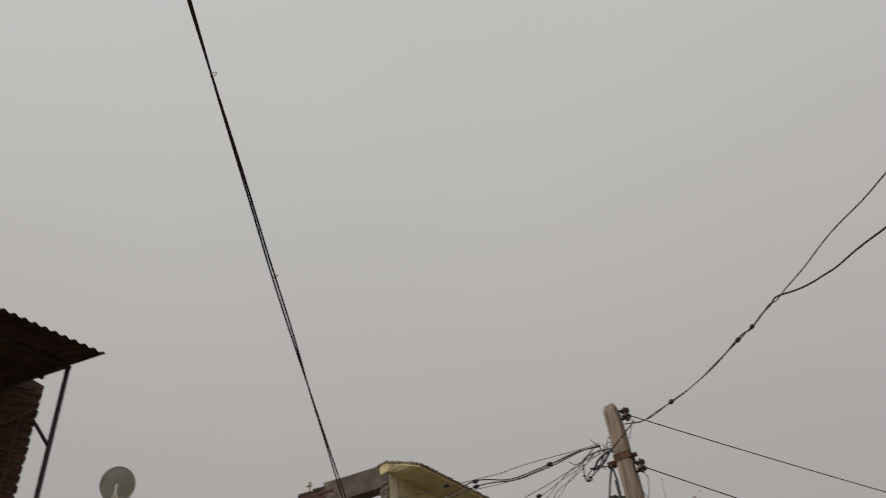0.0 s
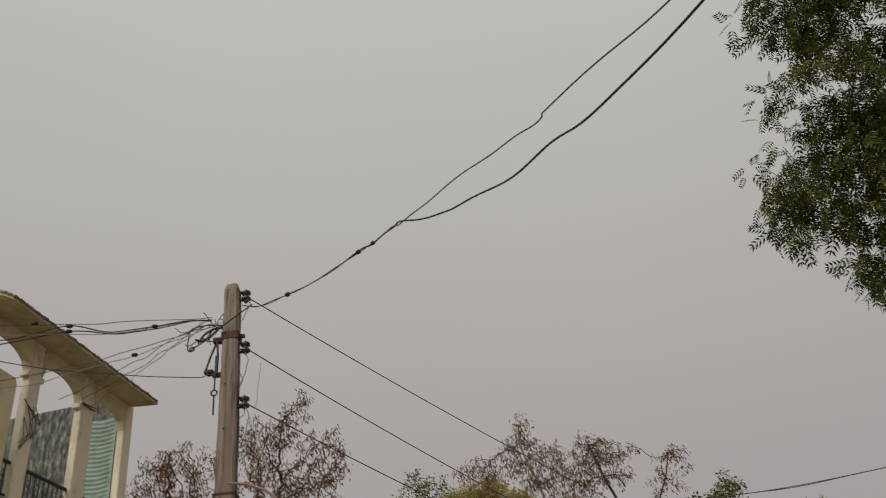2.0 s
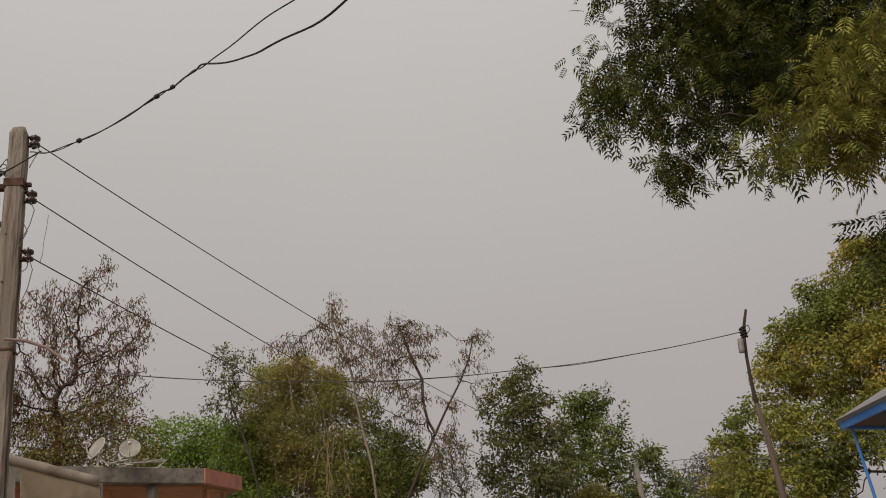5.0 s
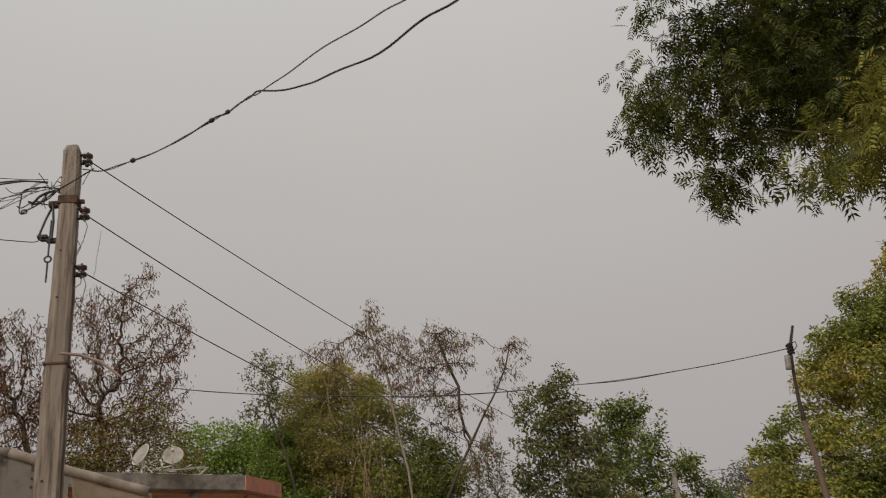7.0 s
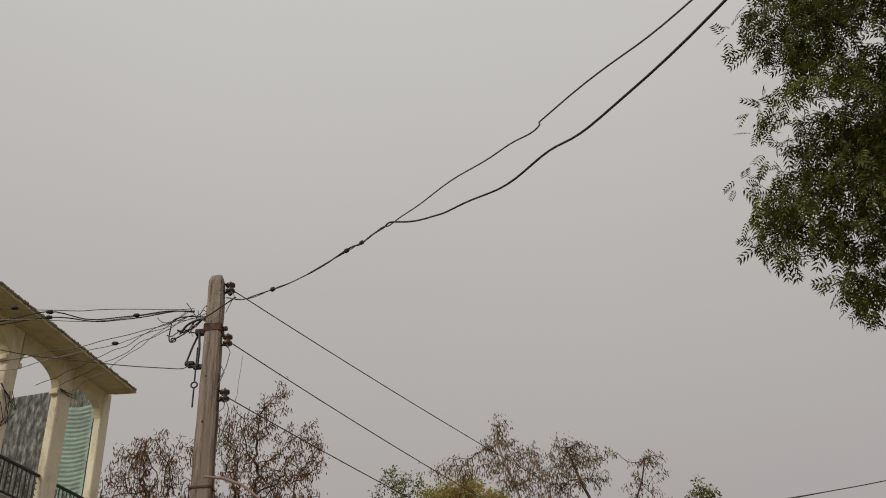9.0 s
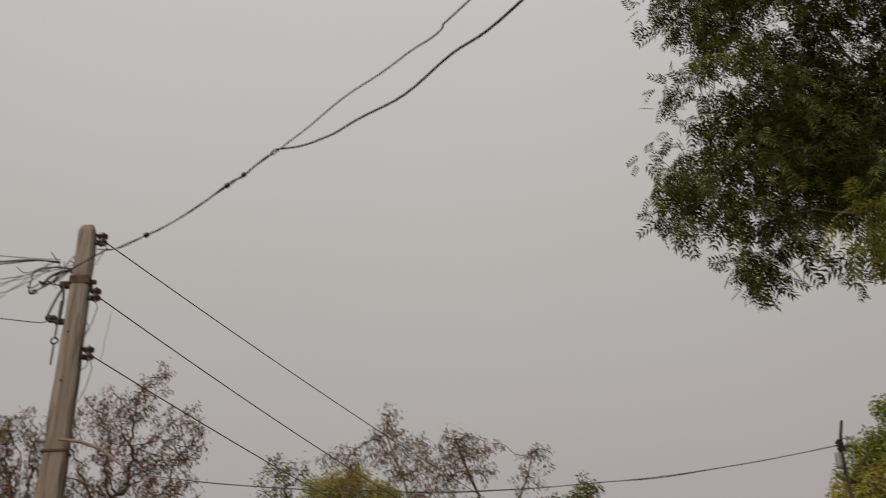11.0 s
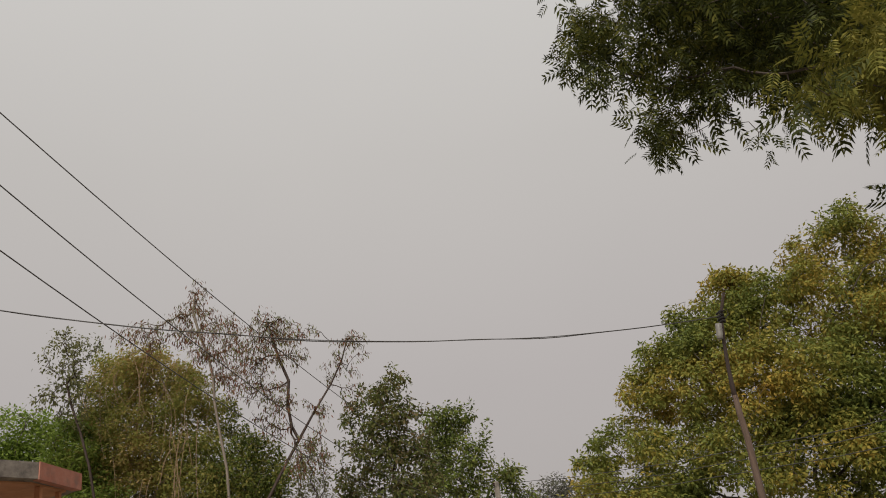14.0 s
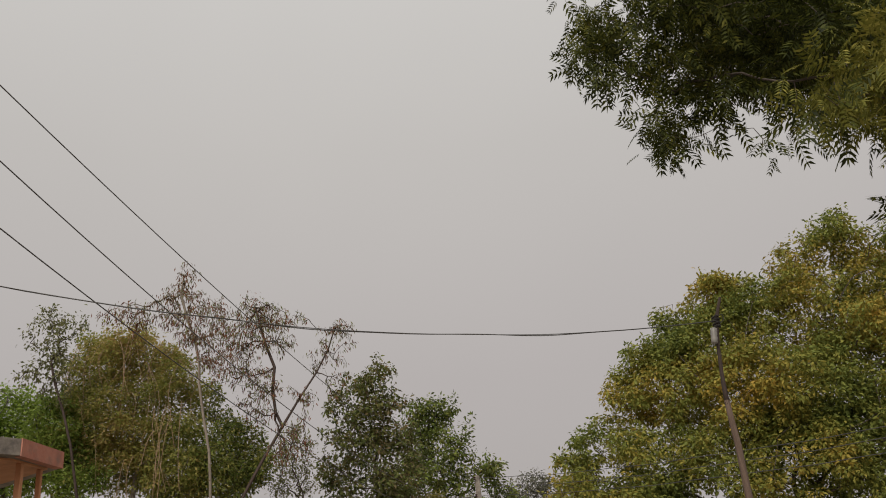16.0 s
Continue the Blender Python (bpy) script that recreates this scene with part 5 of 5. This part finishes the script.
rim = [Vector(p).lerp(Vector(q), j / 5) for p, q in zip(rim, rim[1:]) for j in range(5)]
rim = [p + Vector((0, rnd.uniform(-0.006, 0.006), rnd.uniform(-0.009, 0.007))) for p in rim]
tube(bm, rim, [rnd.uniform(0.010, 0.021) for _ in rim], 6)
part("eave_edge", bm, M_OLD_CONC, eave, "weathered grey eave edge")
# wall below the loggia, floor slab
bm = bmesh.new()
box(bm, (-0.02, 0.0, 0), (3.40, THICK, FLOOR - 0.1), 0.01)
part("lower_wall", bm, M_CREAM_PALE, house)
bm = bmesh.new()
box(bm, (-0.04, -0.03, FLOOR - 0.1), (3.42, 2.4, FLOOR), 0.01)
part("floor_slab", bm, M_OLD_CONC, house)
# half wall in the first arch
bm = bmesh.new()
prism(bm, [(-0.005, FLOOR), (0.895, FLOOR), (0.90, 6.17), (0.86, 6.23), (0.17, 6.235), (-0.005, 6.24)], -0.012, 0.09)
part("half_wall", bm, M_CREAM, house, "cream plastered half wall")
# end wall of the loggia and its teal sheet
bm = bmesh.new()
box(bm, (3.24, THICK, FLOOR), (3.40, 2.3, 6.98), 0.012)
part("end_wall", bm, M_STAIN, house, "black-stained grey plaster wall")
bm = bmesh.new()
rows = []
steps = 150
for k in range(steps + 1):
    z = FLOOR + (6.66 - FLOOR) * k / steps
    rows.append([bm.verts.new((3.21 + 0.006 * math.sin(2 * math.pi * z / 0.062 + 0.25 * math.sin(9 * y)), y, z + 0.012 * math.sin(14 * y))) for y in [THICK + 0.015 + 0.62 * j / 10 for j in range(11)]])
for a, b in zip(rows, rows[1:]):
    for j in range(10):
        bm.faces.new((a[j], a[j + 1], b[j + 1], b[j]))
bmesh.ops.solidify(bm, geom=list(bm.faces), thickness=0.01)
part("teal_sheet", bm, M_TEAL, house, "faded teal corrugated sheet", smooth=True)
# back wall, out of sight behind
bm = bmesh.new()
box(bm, (-0.02, 2.2, 0), (3.36, 2.4, FLOOR - 0.1), 0.01)
part("back_wall", bm, M_BRICK, house)


def railing(lo, hi):
    bm = bmesh.new()
    box(bm, (lo, 0.05, 5.30), (hi, 0.085, 5.33), 0.004)
    rail = part("railing", bm, M_IRON, house, "black wrought-iron railing")
    bm = bmesh.new()
    box(bm, (lo, 0.055, 4.94), (hi, 0.08, 4.96), 0.003)
    part("bottom_rail", bm, M_IRON, rail)
    count = max(3, round((hi - lo) / 0.085))
    for k in range(1, count):
        x = lo + (hi - lo) * k / count
        bm = bmesh.new()
        box(bm, (x - 0.006, 0.06, 4.96), (x + 0.006, 0.074, 5.30))
        part("bar", bm, M_IRON, rail)
    for k in range(count // 2):
        x = lo + (hi - lo) * (2 * k + 1) / count + (hi - lo) / count / 2
        bm = bmesh.new()
        tube(bm, [(x + 0.030 * math.sin(j * 0.9) * (1 - abs(j - 14) / 22), 0.067, 4.99 + 0.28 * j / 28 + 0.016 * math.cos(j * 0.9)) for j in range(29)], 0.0045, 5)
        part("scroll", bm, M_IRON, rail)


railing(1.33, 2.18)
railing(2.46, 3.20)
railing(0.905, 1.12)
bm = bmesh.new()
tube(bm, [(2.95, -0.06, 4.70), (3.25, -0.07, 4.71), (3.55, -0.08, 4.715)], 0.035, 12)
part("spout", bm, M_PIPE, house, "pale drain spout pipe", smooth=True)
# cable tangle on the pillars
rnd = random.Random(33)
for k in range(7):
    bm = bmesh.new()
    x0 = 1.22 if k < 5 else 2.34
    z0 = 5.75 if k < 5 else 6.42
    pts = [(x0 + rnd.uniform(-0.2, 0.2), -0.02 - 0.02 * rnd.random(), z0 + 0.3 * rnd.uniform(-1, 1) * (1 if k < 5 else 0.2)) for _ in range(4)]
    tube(bm, smooth_path(pts, 6), 0.0045, 5)
    part("loose_cable", bm, M_CABLE, house)

# ---- brick side wall, running from the end pier towards the shed ----
SIDE = pose(-7.70, 5.31, 0, rz=math.degrees(math.atan2(-0.505, -0.863)))   # x along the wall, +y to the road side
side_inv = HOUSE.inverted() @ SIDE
# In the wall's own frame the road lies at +y: x runs away from the pier
def side_part(name, bm, material, parent=None, label=""):
    bmesh.ops.transform(bm, matrix=side_inv, verts=bm.verts)
    return part(name, bm, material, parent or house, label)


bm = bmesh.new()
prism(bm, [(0.0, 6.69), (0.4, 6.685), (0.86, 6.68), (0.86, 6.98), (0.5, 6.975), (0.0, 6.985)], -0.17, 0.0)
side_part("beam", bm, M_BEAM, None, "weathered grey concrete beam")
bm = bmesh.new()
box(bm, (-0.01, -0.17, 6.24), (0.06, -0.01, 6.69), 0.01)
side_part("jamb", bm, M_BEAM, None, "broken grey jamb")


def ragged(x):
    """The top of the unfinished brick wall."""
    if x < 0.76:
        return 6.28 + 0.03 * math.sin(9 * x)
    return 6.98 if x < 0.9 else 6.96 + 0.03 * math.sin(2.7 * x + 0.5) + 0.03 * math.sin(9 * x) + 0.02 * math.sin(23 * x) + (0.07 if 1.85 < x < 2.15 else 0)


bm = bmesh.new()
tops = [(0.01 + 3.9 * k / 40, ragged(0.01 + 3.9 * k / 40) - 0.05) for k in range(41)]
prism(bm, [(3.91, 0), *[(x, z) for x, z in tops[::-1]], (0.01, 0)], -0.20, -0.005)
brick_wall = side_part("brick_wall", bm, M_MORTAR, None, "unfinished red-brown brick wall with a ragged top")

# white cloth heap, roof and dish behind the brick wall
heap = thing("cloth_heap", "heap of dirty white sacking on the brick wall", "sacking")
for k, (x, y, z, sx, sy, sz) in enumerate(((3.55, -0.1, 7.03, 0.36, 0.18, 0.15), (3.9, -0.12, 7.10, 0.30, 0.2, 0.18), (3.2, -0.1, 6.96, 0.26, 0.14, 0.09), (4.15, -0.14, 7.18, 0.24, 0.14, 0.2), (3.5, -0.02, 6.85, 0.4, 0.08, 0.16))):
    bm = bmesh.new()
    made = bmesh.ops.create_icosphere(bm, subdivisions=3, radius=1)["verts"]
    for v in made:
        d = noise.noise(v.co * 2.1 + Vector((k * 3, 0, 0))) * 0.35 + noise.noise(v.co * 5) * 0.12
        v.co = Vector((x + v.co.x * sx * (1 + d), y + v.co.y * sy * (1 + d), z + v.co.z * sz * (1 + d)))
    bmesh.ops.transform(bm, matrix=SIDE, verts=bm.verts)
    part("sack", bm, M_SACK, heap, smooth=True)
bm = bmesh.new()
lathe(bm, [(0.02, 6.88), (0.02, 7.04), (0.035, 7.05), (0.035, 7.10), (0.02, 7.11)], 10, side_inv @ pose(1.12, -0.1, 0))
part("pipe_stub", bm, M_PIPE, house, "short pale pipe stub")


def dish(label, base, height, centre_r, facing, tilt, paint, group, arm=True):
    """A satellite dish on a bent foot: bowl, rim, feed arm and mast."""
    ob = thing("satellite_dish", label, "satellite dish", group, at=pose(*base, rz=facing))
    bm = bmesh.new()
    rings, sides = [], 28
    m = pose(0, 0, height, tilt)
    for r in (0.0, 0.25, 0.5, 0.75, 0.92, 1.0):
        h = 0.17 * centre_r * r * r
        rings.append([bm.verts.new((0.94 * centre_r * r * math.cos(2 * math.pi * j / sides), centre_r * r * math.sin(2 * math.pi * j / sides), h)) for j in range(sides)] if r else [bm.verts.new((0, 0, 0))])
    for j in range(sides):
        bm.faces.new((rings[0][0], rings[1][j], rings[1][(j + 1) % sides]))
    for a, b in zip(rings[1:], rings[2:]):
        for j in range(sides):
            bm.faces.new((a[j], b[j], b[(j + 1) % sides], a[(j + 1) % sides]))
    bmesh.ops.solidify(bm, geom=list(bm.faces), thickness=0.008)
    bmesh.ops.transform(bm, matrix=m, verts=bm.verts)
    bowl = part("bowl", bm, paint, ob, smooth=True)
    bm = bmesh.new()
    tube(bm, [m @ Vector((0.95 * centre_r * math.cos(2 * math.pi * j / sides), 1.01 * centre_r * math.sin(2 * math.pi * j / sides), 0.17 * centre_r)) for j in range(sides + 1)], 0.007, 5, cap=False)
    part("rim", bm, M_PIPE, bowl)
    bm = bmesh.new()
    tube(bm, [m @ Vector((0, -centre_r * 0.95, 0.15 * centre_r)), m @ Vector((0, -centre_r * 0.8, 0.7 * centre_r)), m @ Vector((0, -0.2 * centre_r, 1.25 * centre_r))], 0.012, 6)
    feed = part("feed_arm", bm, M_PIPE, ob, "pale feed arm")
    bm = bmesh.new()
    lathe(bm, [(0.02, -0.06), (0.032, -0.05), (0.032, 0.03), (0.02, 0.05)], 12, m @ pose(0, -0.2 * centre_r, 1.25 * centre_r, 20))
    part("feed_head", bm, M_PIPE, feed, smooth=True)
    bm = bmesh.new()
    back = m @ Vector((0, 0, -0.03))
    tube(bm, [(0, 0, 0), (0, back.y * 0.6, max(0.05, back.z - 0.1)), tuple(back)], 0.02, 8)
    tube(bm, [(0.18, 0.12, 0), (0, back.y * 0.6, max(0.05, back.z - 0.12))], 0.010, 6)
    tube(bm, [(-0.18, 0.12, 0), (0, back.y * 0.6, max(0.05, back.z - 0.12))], 0.010, 6)
    box(bm, (-0.07, -0.09, -0.005), (0.07, 0.09, 0.012), 0.004)
    part("mast", bm, M_PIPE, ob)
    return ob


dish("grey satellite dish on the roof behind the brick wall", (-11.6, 3.36, 7.42), 0.70, 0.255, 248, 68, M_DISH_GREY, "")
roof = thing("rear_roof", "flat concrete roof behind the brick wall", "roof")
bm = bmesh.new()
box(bm, (-14.5, 2.4, 6.9), (-11.4, 3.75, 7.42), 0.02)
part("slab", bm, M_OLD_CONC, roof)
bm = bmesh.new()
box(bm, (-14.4, 2.5, 0), (-11.6, 3.65, 6.9), 0.02)
part("wall", bm, M_BRICK, roof)

# ---- shed with a corrugated roof ----
shed = thing("brick_shed", "tall brick shed with dark corrugated awning on a steel post", "shed")
T = Vector((-8.25, 1.90, 7.74))
edge = Vector((0.14, -0.98, 0.03))
deep = Vector((-0.80, -0.60, -0.08))
bm = bmesh.new()
cols = []
n = 150
for k in range(n + 1):
    s = 2.6 * k / n
    h = 0.016 * math.sin(2 * math.pi * s / 0.115)
    cols.append([bm.verts.new(T + edge * s + deep * d + Vector((0, 0, h))) for d in (0, 0.5, 1.0, 1.9)])
for a, b in zip(cols, cols[1:]):
    for j in range(3):
        bm.faces.new((a[j], a[j + 1], b[j + 1], b[j]))
bmesh.ops.solidify(bm, geom=list(bm.faces), thickness=0.006)
part("roof_sheet", bm, M_SHEET, shed, "dark corrugated metal sheet", smooth=True)
bm = bmesh.new()
tube(bm, [(-8.63, 1.65, 0), (-8.63, 1.63, 7.66)], 0.028, 8)
part("post", bm, M_IRON, shed, "thin dark steel post")
bm = bmesh.new()
tube(bm, [(-8.63, 1.64, 6.66), (-9.12, 1.55, 7.2)], 0.02, 6)
part("brace", bm, M_IRON, shed)
for d in (0.42, 0.75):
    bm = bmesh.new()
    p, q = T + deep * d + Vector((0, 0, -0.05)), T + deep * d + edge * 2.5 + Vector((0, 0, -0.05))
    tube(bm, [p, q], 0.028, 4)
    part("purlin", bm, M_IRON, shed)
for s in (0.12, 1.3):
    bm = bmesh.new()
    p = T + edge * s + deep * 0.3 + Vector((0, 0, -0.10))
    tube(bm, [p, p + deep * 1.5], 0.03, 4)
    part("rafter", bm, M_IRON, shed)
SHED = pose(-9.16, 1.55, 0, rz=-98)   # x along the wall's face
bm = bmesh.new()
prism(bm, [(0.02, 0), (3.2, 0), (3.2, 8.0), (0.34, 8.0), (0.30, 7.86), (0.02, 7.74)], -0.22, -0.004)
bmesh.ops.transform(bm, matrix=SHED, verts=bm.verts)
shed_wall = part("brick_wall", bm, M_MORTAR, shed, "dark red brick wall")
bm = bmesh.new()
tube(bm, [SHED @ Vector((0.03, 0.02, 7.4)), SHED @ Vector((0.3, 0.03, 7.15)), SHED @ Vector((0.6, 0.02, 7.05))], 0.02, 6)
part("strut", bm, M_RUST, shed)
bm = bmesh.new()
tube(bm, [SHED @ Vector((0.17, 0.015, 5.2)), SHED @ Vector((0.16, 0.02, 6.2)), SHED @ Vector((0.17, 0.015, 7.3))], 0.014, 6)
part("wall_pipe", bm, M_RUST, shed)

# ---- low building with a flat roof slab and two dishes ----
low = thing("flat_roofed_house", "low orange-walled house with a heavy concrete roof slab", "house")
OUT = [(-8.14, 18.15), (-8.28, 16.72), (-9.00, 15.72), (-11.6, 12.0), (-14.5, 14.0), (-11.0, 20.5)]
bm = bmesh.new()
prism(bm, OUT[1:5] + [OUT[5], OUT[0]], 4.94, 5.23, "z")
part("roof_slab", bm, M_OLD_CONC, low, "weathered grey concrete roof slab")
bm = bmesh.new()
prism(bm, [(-8.14 + 0.02, 18.15), (-8.28 + 0.02, 16.70), (-8.40, 16.76), (-8.30, 18.15)], 4.925, 5.236, "z")
part("slab_end", bm, M_TERRA, low, "slab end painted brick red")
bm = bmesh.new()
prism(bm, [(-8.35, 18.0), (-8.5, 16.9), (-9.1, 16.1), (-11.5, 12.6), (-13.9, 14.3), (-11.0, 20.0)], 4.90, 4.936, "z")
part("soffit", bm, M_ORANGE, low, "orange painted soffit")
for x, y, w in ((-9.05, 15.98, 0.16), (-8.5, 17.2, 0.11), (-8.45, 17.9, 0.09)):
    bm = bmesh.new()
    box(bm, (x - w / 2, y - w / 2, 0), (x + w / 2, y + w / 2, 4.90), 0.012)
    part("pillar", bm, M_ORANGE if w < 0.15 else M_OLD_CONC, low)
bm = bmesh.new()
prism(bm, [(-9.75, 15.6), (-12.4, 12.4), (-13.4, 13.6), (-10.9, 17.0)], 0, 4.90, "z")
part("wall", bm, M_ORANGE, low)
bm = bmesh.new()
a, b = Vector((-9.9, 14.47, 5.23)), Vector((-8.45, 16.55, 5.23))
rnd = random.Random(41)
for k in range(9):
    p = a.lerp(b, k / 9.0) + Vector((-0.15, 0.05, 0))
    q = a.lerp(b, min(1, (k + 1.5) / 9.0)) + Vector((-0.12, 0.08, 0))
    tube(bm, [p + Vector((0, 0, 0.018)), q + Vector((0, 0, 0.018 + rnd.random() * 0.02))], 0.018, 5)
part("slab_lip", bm, M_PIPE, low, "pale sticks lying along the slab edge")
dish("round white satellite dish on the flat roof", (-9.13, 15.30, 5.23), 0.32, 0.20, 28, 66, M_DISH, "roof dishes")
dish("white satellite dish turned sideways on the flat roof", (-9.62, 14.98, 5.23), 0.36, 0.225, -22, 64, M_DISH, "roof dishes")
bm = bmesh.new()
for k in range(9):
    p = Vector((-9.45 + 0.09 * k, 15.05 + 0.06 * k, 5.25 + 0.05 * rnd.random()))
    tube(bm, [p, p + Vector((rnd.uniform(0.1, 0.4), rnd.uniform(-0.1, 0.3), rnd.uniform(0, 0.07)))], 0.018, 5)
tagged(new("stick_pile", mesh_of("stick_pile", bm, M_SACK)), "loose pale sticks and scraps on the flat roof", "sticks")
bm = bmesh.new()
tube(bm, [(-8.95, 15.95, 5.23), (-8.80, 16.1, 5.40)], 0.012, 5)
tagged(new("roof_rod", mesh_of("roof_rod", bm, M_PIPE)), "thin rod leaning on the flat roof", "rod")

# ---- stall awning of printed flex sheet on a pipe frame ----
stall = thing("stall_awning", "stall awning of dusty printed flex sheet on white pipes", "awning")
A, Bp, C = Vector((-7.95, 6.55, 4.16)), Vector((-6.60, 7.79, 3.98)), Vector((-5.47, 8.66, 3.50))
for name, p, q, r in (("pipe", A, Bp, 0.05), ("pipe", Bp, C, 0.055)):
    bm = bmesh.new()
    tube(bm, sagging(p, q, 0.015, 10, 0.004, 2), r, 12)
    part(name, bm, M_PIPE_DUSTY, stall, smooth=True)


def hanging(p, q, drop, out, material, name, label, ruffle=0.03, u0=0.0, u1=1.0, wedge=0.0):
    """A sheet that hangs from the pipe p-q, creased, leaning out at its foot."""
    bm = bmesh.new()
    rows, nx, nz = [], 36, 16
    for i in range(nx + 1):
        u = u0 + (u1 - u0) * i / nx
        top = p.lerp(q, u) + Vector((0, 0, -0.02))
        col = []
        for j in range(nz + 1):
            v = j / nz
            fold = ruffle * v * (math.sin(17 * u + 3 * v) + 0.6 * math.sin(41 * u + 1.3) + 0.5 * math.sin(9 * v + 12 * u))
            col.append(bm.verts.new(top + Vector((out.x * v * drop, out.y * v * drop, -v * drop)) + Vector((0.7, -0.7, 0)) * fold + (q - p) * wedge * v * (i / nx)))
        rows.append(col)
    for a, b in zip(rows, rows[1:]):
        for j in range(nz):
            bm.faces.new((a[j], b[j], b[j + 1], a[j + 1]))
    bmesh.ops.solidify(bm, geom=list(bm.faces), thickness=0.004)
    return part(name, bm, material, stall, label, smooth=True)


out = Vector((0.10, -0.10, 0))
flex = hanging(A, Bp, 1.9, out, M_TARP, "flex_sheet", "pale grey flex sheet with faded print")
hanging(Bp, C, 1.9, out, M_TARP, "flex_sheet", "pale grey flex sheet", 0.02, 0.0, 0.42)
hanging(Bp, C, 1.9, out + Vector((0.05, 0.03, 0)), M_TARP_TAN, "canvas_sheet", "tan canvas sheet", 0.05, 0.44, 1.0, 0.06)


def print_bars(p, q, u, z, width, rows, size, slant=0.0):
    """Faded unreadable print: plain bars."""
    way = (q - p).normalized()
    normal = Vector((way.y, -way.x, 0)).normalized()
    rnd = random.Random(int(u * 100))
    for r in range(rows):
        x = 0.0
        while x < width:
            w = rnd.uniform(0.5, 1.1) * size
            base = p.lerp(q, u) + way * x + Vector((0, 0, -z - r * size * 1.5)) + normal * (0.035 + 0.10 * z)
            m = Matrix.Translation(base) @ Matrix((tuple(way) + (0,), tuple(normal) + (0,), (0, 0, 1, 0), (0, 0, 0, 1))).transposed()
            bm = bmesh.new()
            box(bm, (0, 0, 0), (w * 0.8, 0.004, size * (1.0 if r == 0 else 0.45)), 0, m)
            part("print_bar", bm, M_PRINT, flex)
            x += w


print_bars(A, Bp, 0.60, 0.10, 0.36, 3, 0.085)
print_bars(A, Bp, 0.90, 0.12, 0.10, 3, 0.07)
print_bars(Bp, C, 0.16, 0.14, 0.22, 3, 0.06)
for p in (A, Bp, C):
    bm = bmesh.new()
    tube(bm, [(p.x - 0.05, p.y + 0.1, 0), (p.x - 0.05, p.y + 0.1, p.z)], 0.03, 8)
    part("post", bm, M_PIPE_DUSTY, stall)

# ---- blue kiosk canopy ----
kiosk = thing("blue_kiosk", "roadside kiosk with blue metal trim and a grey peaked roof", "kiosk", at=pose(2.6, 6.3, 0, rz=45))
R, EAVE = 1.015, 2.43
corner = [(R * math.cos(math.pi * (k + 0.0) / 3), R * math.sin(math.pi * k / 3)) for k in range(6)]
bm = bmesh.new()
top = bm.verts.new((0, 0, EAVE + 0.48))
ring = [bm.verts.new((x * 1.03, y * 1.03, EAVE + 0.07)) for x, y in corner]
under = [bm.verts.new((x * 0.98, y * 0.98, EAVE + 0.04)) for x, y in corner]
for k in range(6):
    j = (k + 1) % 6
    bm.faces.new((ring[k], ring[j], top))
    bm.faces.new((ring[j], ring[k], under[k], under[j]))
bm.faces.new(under[::-1])
part("roof", bm, M_GREY_ROOF, kiosk, "grey metal roof")
bm = bmesh.new()
prism(bm, [(x * 0.965, y * 0.965) for x, y in corner], EAVE + 0.022, EAVE + 0.034, "z")
part("soffit", bm, M_SHEET, kiosk, "dark brown roof underside")
for k in range(6):
    j = (k + 1) % 6
    bm = bmesh.new()
    (x0, y0), (x1, y1) = corner[k], corner[j]
    prism(bm, [(x0, y0), (x1, y1), (x1 * 0.97, y1 * 0.97), (x0 * 0.97, y0 * 0.97)], EAVE + 0.005, EAVE + 0.065, "z")
    part("fascia", bm, M_BLUE, kiosk, "blue painted fascia")
    bm = bmesh.new()
    tube(bm, [(x0 * 0.93, y0 * 0.93, 0), (x0 * 0.93, y0 * 0.93, EAVE + 0.02)], 0.011, 8)
    part("post", bm, M_BLUE, kiosk, "thin blue post")
bm = bmesh.new()
prism(bm, [(x * 0.9, y * 0.9) for x, y in corner], 0.0, 0.95, "z")
part("counter", bm, M_BLUE, kiosk)


# ---- bricks ----
def brick_data(name, material):
    bm = bmesh.new()
    box(bm, (0, -0.055, 0), (0.192, 0.055, 0.049), 0.007)
    return mesh_of(name, bm, material)


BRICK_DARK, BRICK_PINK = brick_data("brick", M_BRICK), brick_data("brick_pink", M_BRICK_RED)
rnd = random.Random(51)


def lay(base, parent, x_lo, x_hi, z_lo, z_hi, top=None, skip=None, pink=None):
    """Courses of single bricks on a wall's face, uneven, with open joints."""
    z, row = z_lo, 0
    inv = parent.matrix_world.inverted() if parent.parent is None else (parent.parent.matrix_basis @ parent.matrix_basis).inverted()
    while z < z_hi:
        x = x_lo - (0.101 if row % 2 else 0)
        while x < x_hi:
            mid = x + 0.096
            if x > x_lo - 0.03 and mid < x_hi and (top is None or z + 0.06 < top(mid)) and not (skip and skip(mid, z)):
                ob = new("brick", BRICK_PINK if pink and pink(mid, z) else BRICK_DARK)
                ob.parent = parent
                ob.matrix_basis = inv @ base @ pose(x + rnd.uniform(-0.004, 0.004), -0.05 + rnd.uniform(-0.008, 0.010), z + rnd.uniform(-0.005, 0.005), rnd.uniform(-4, 4), rnd.uniform(-2, 2), rnd.uniform(-2.2, 2.2))
            x += 0.202
        z, row = z + 0.058, row + 1


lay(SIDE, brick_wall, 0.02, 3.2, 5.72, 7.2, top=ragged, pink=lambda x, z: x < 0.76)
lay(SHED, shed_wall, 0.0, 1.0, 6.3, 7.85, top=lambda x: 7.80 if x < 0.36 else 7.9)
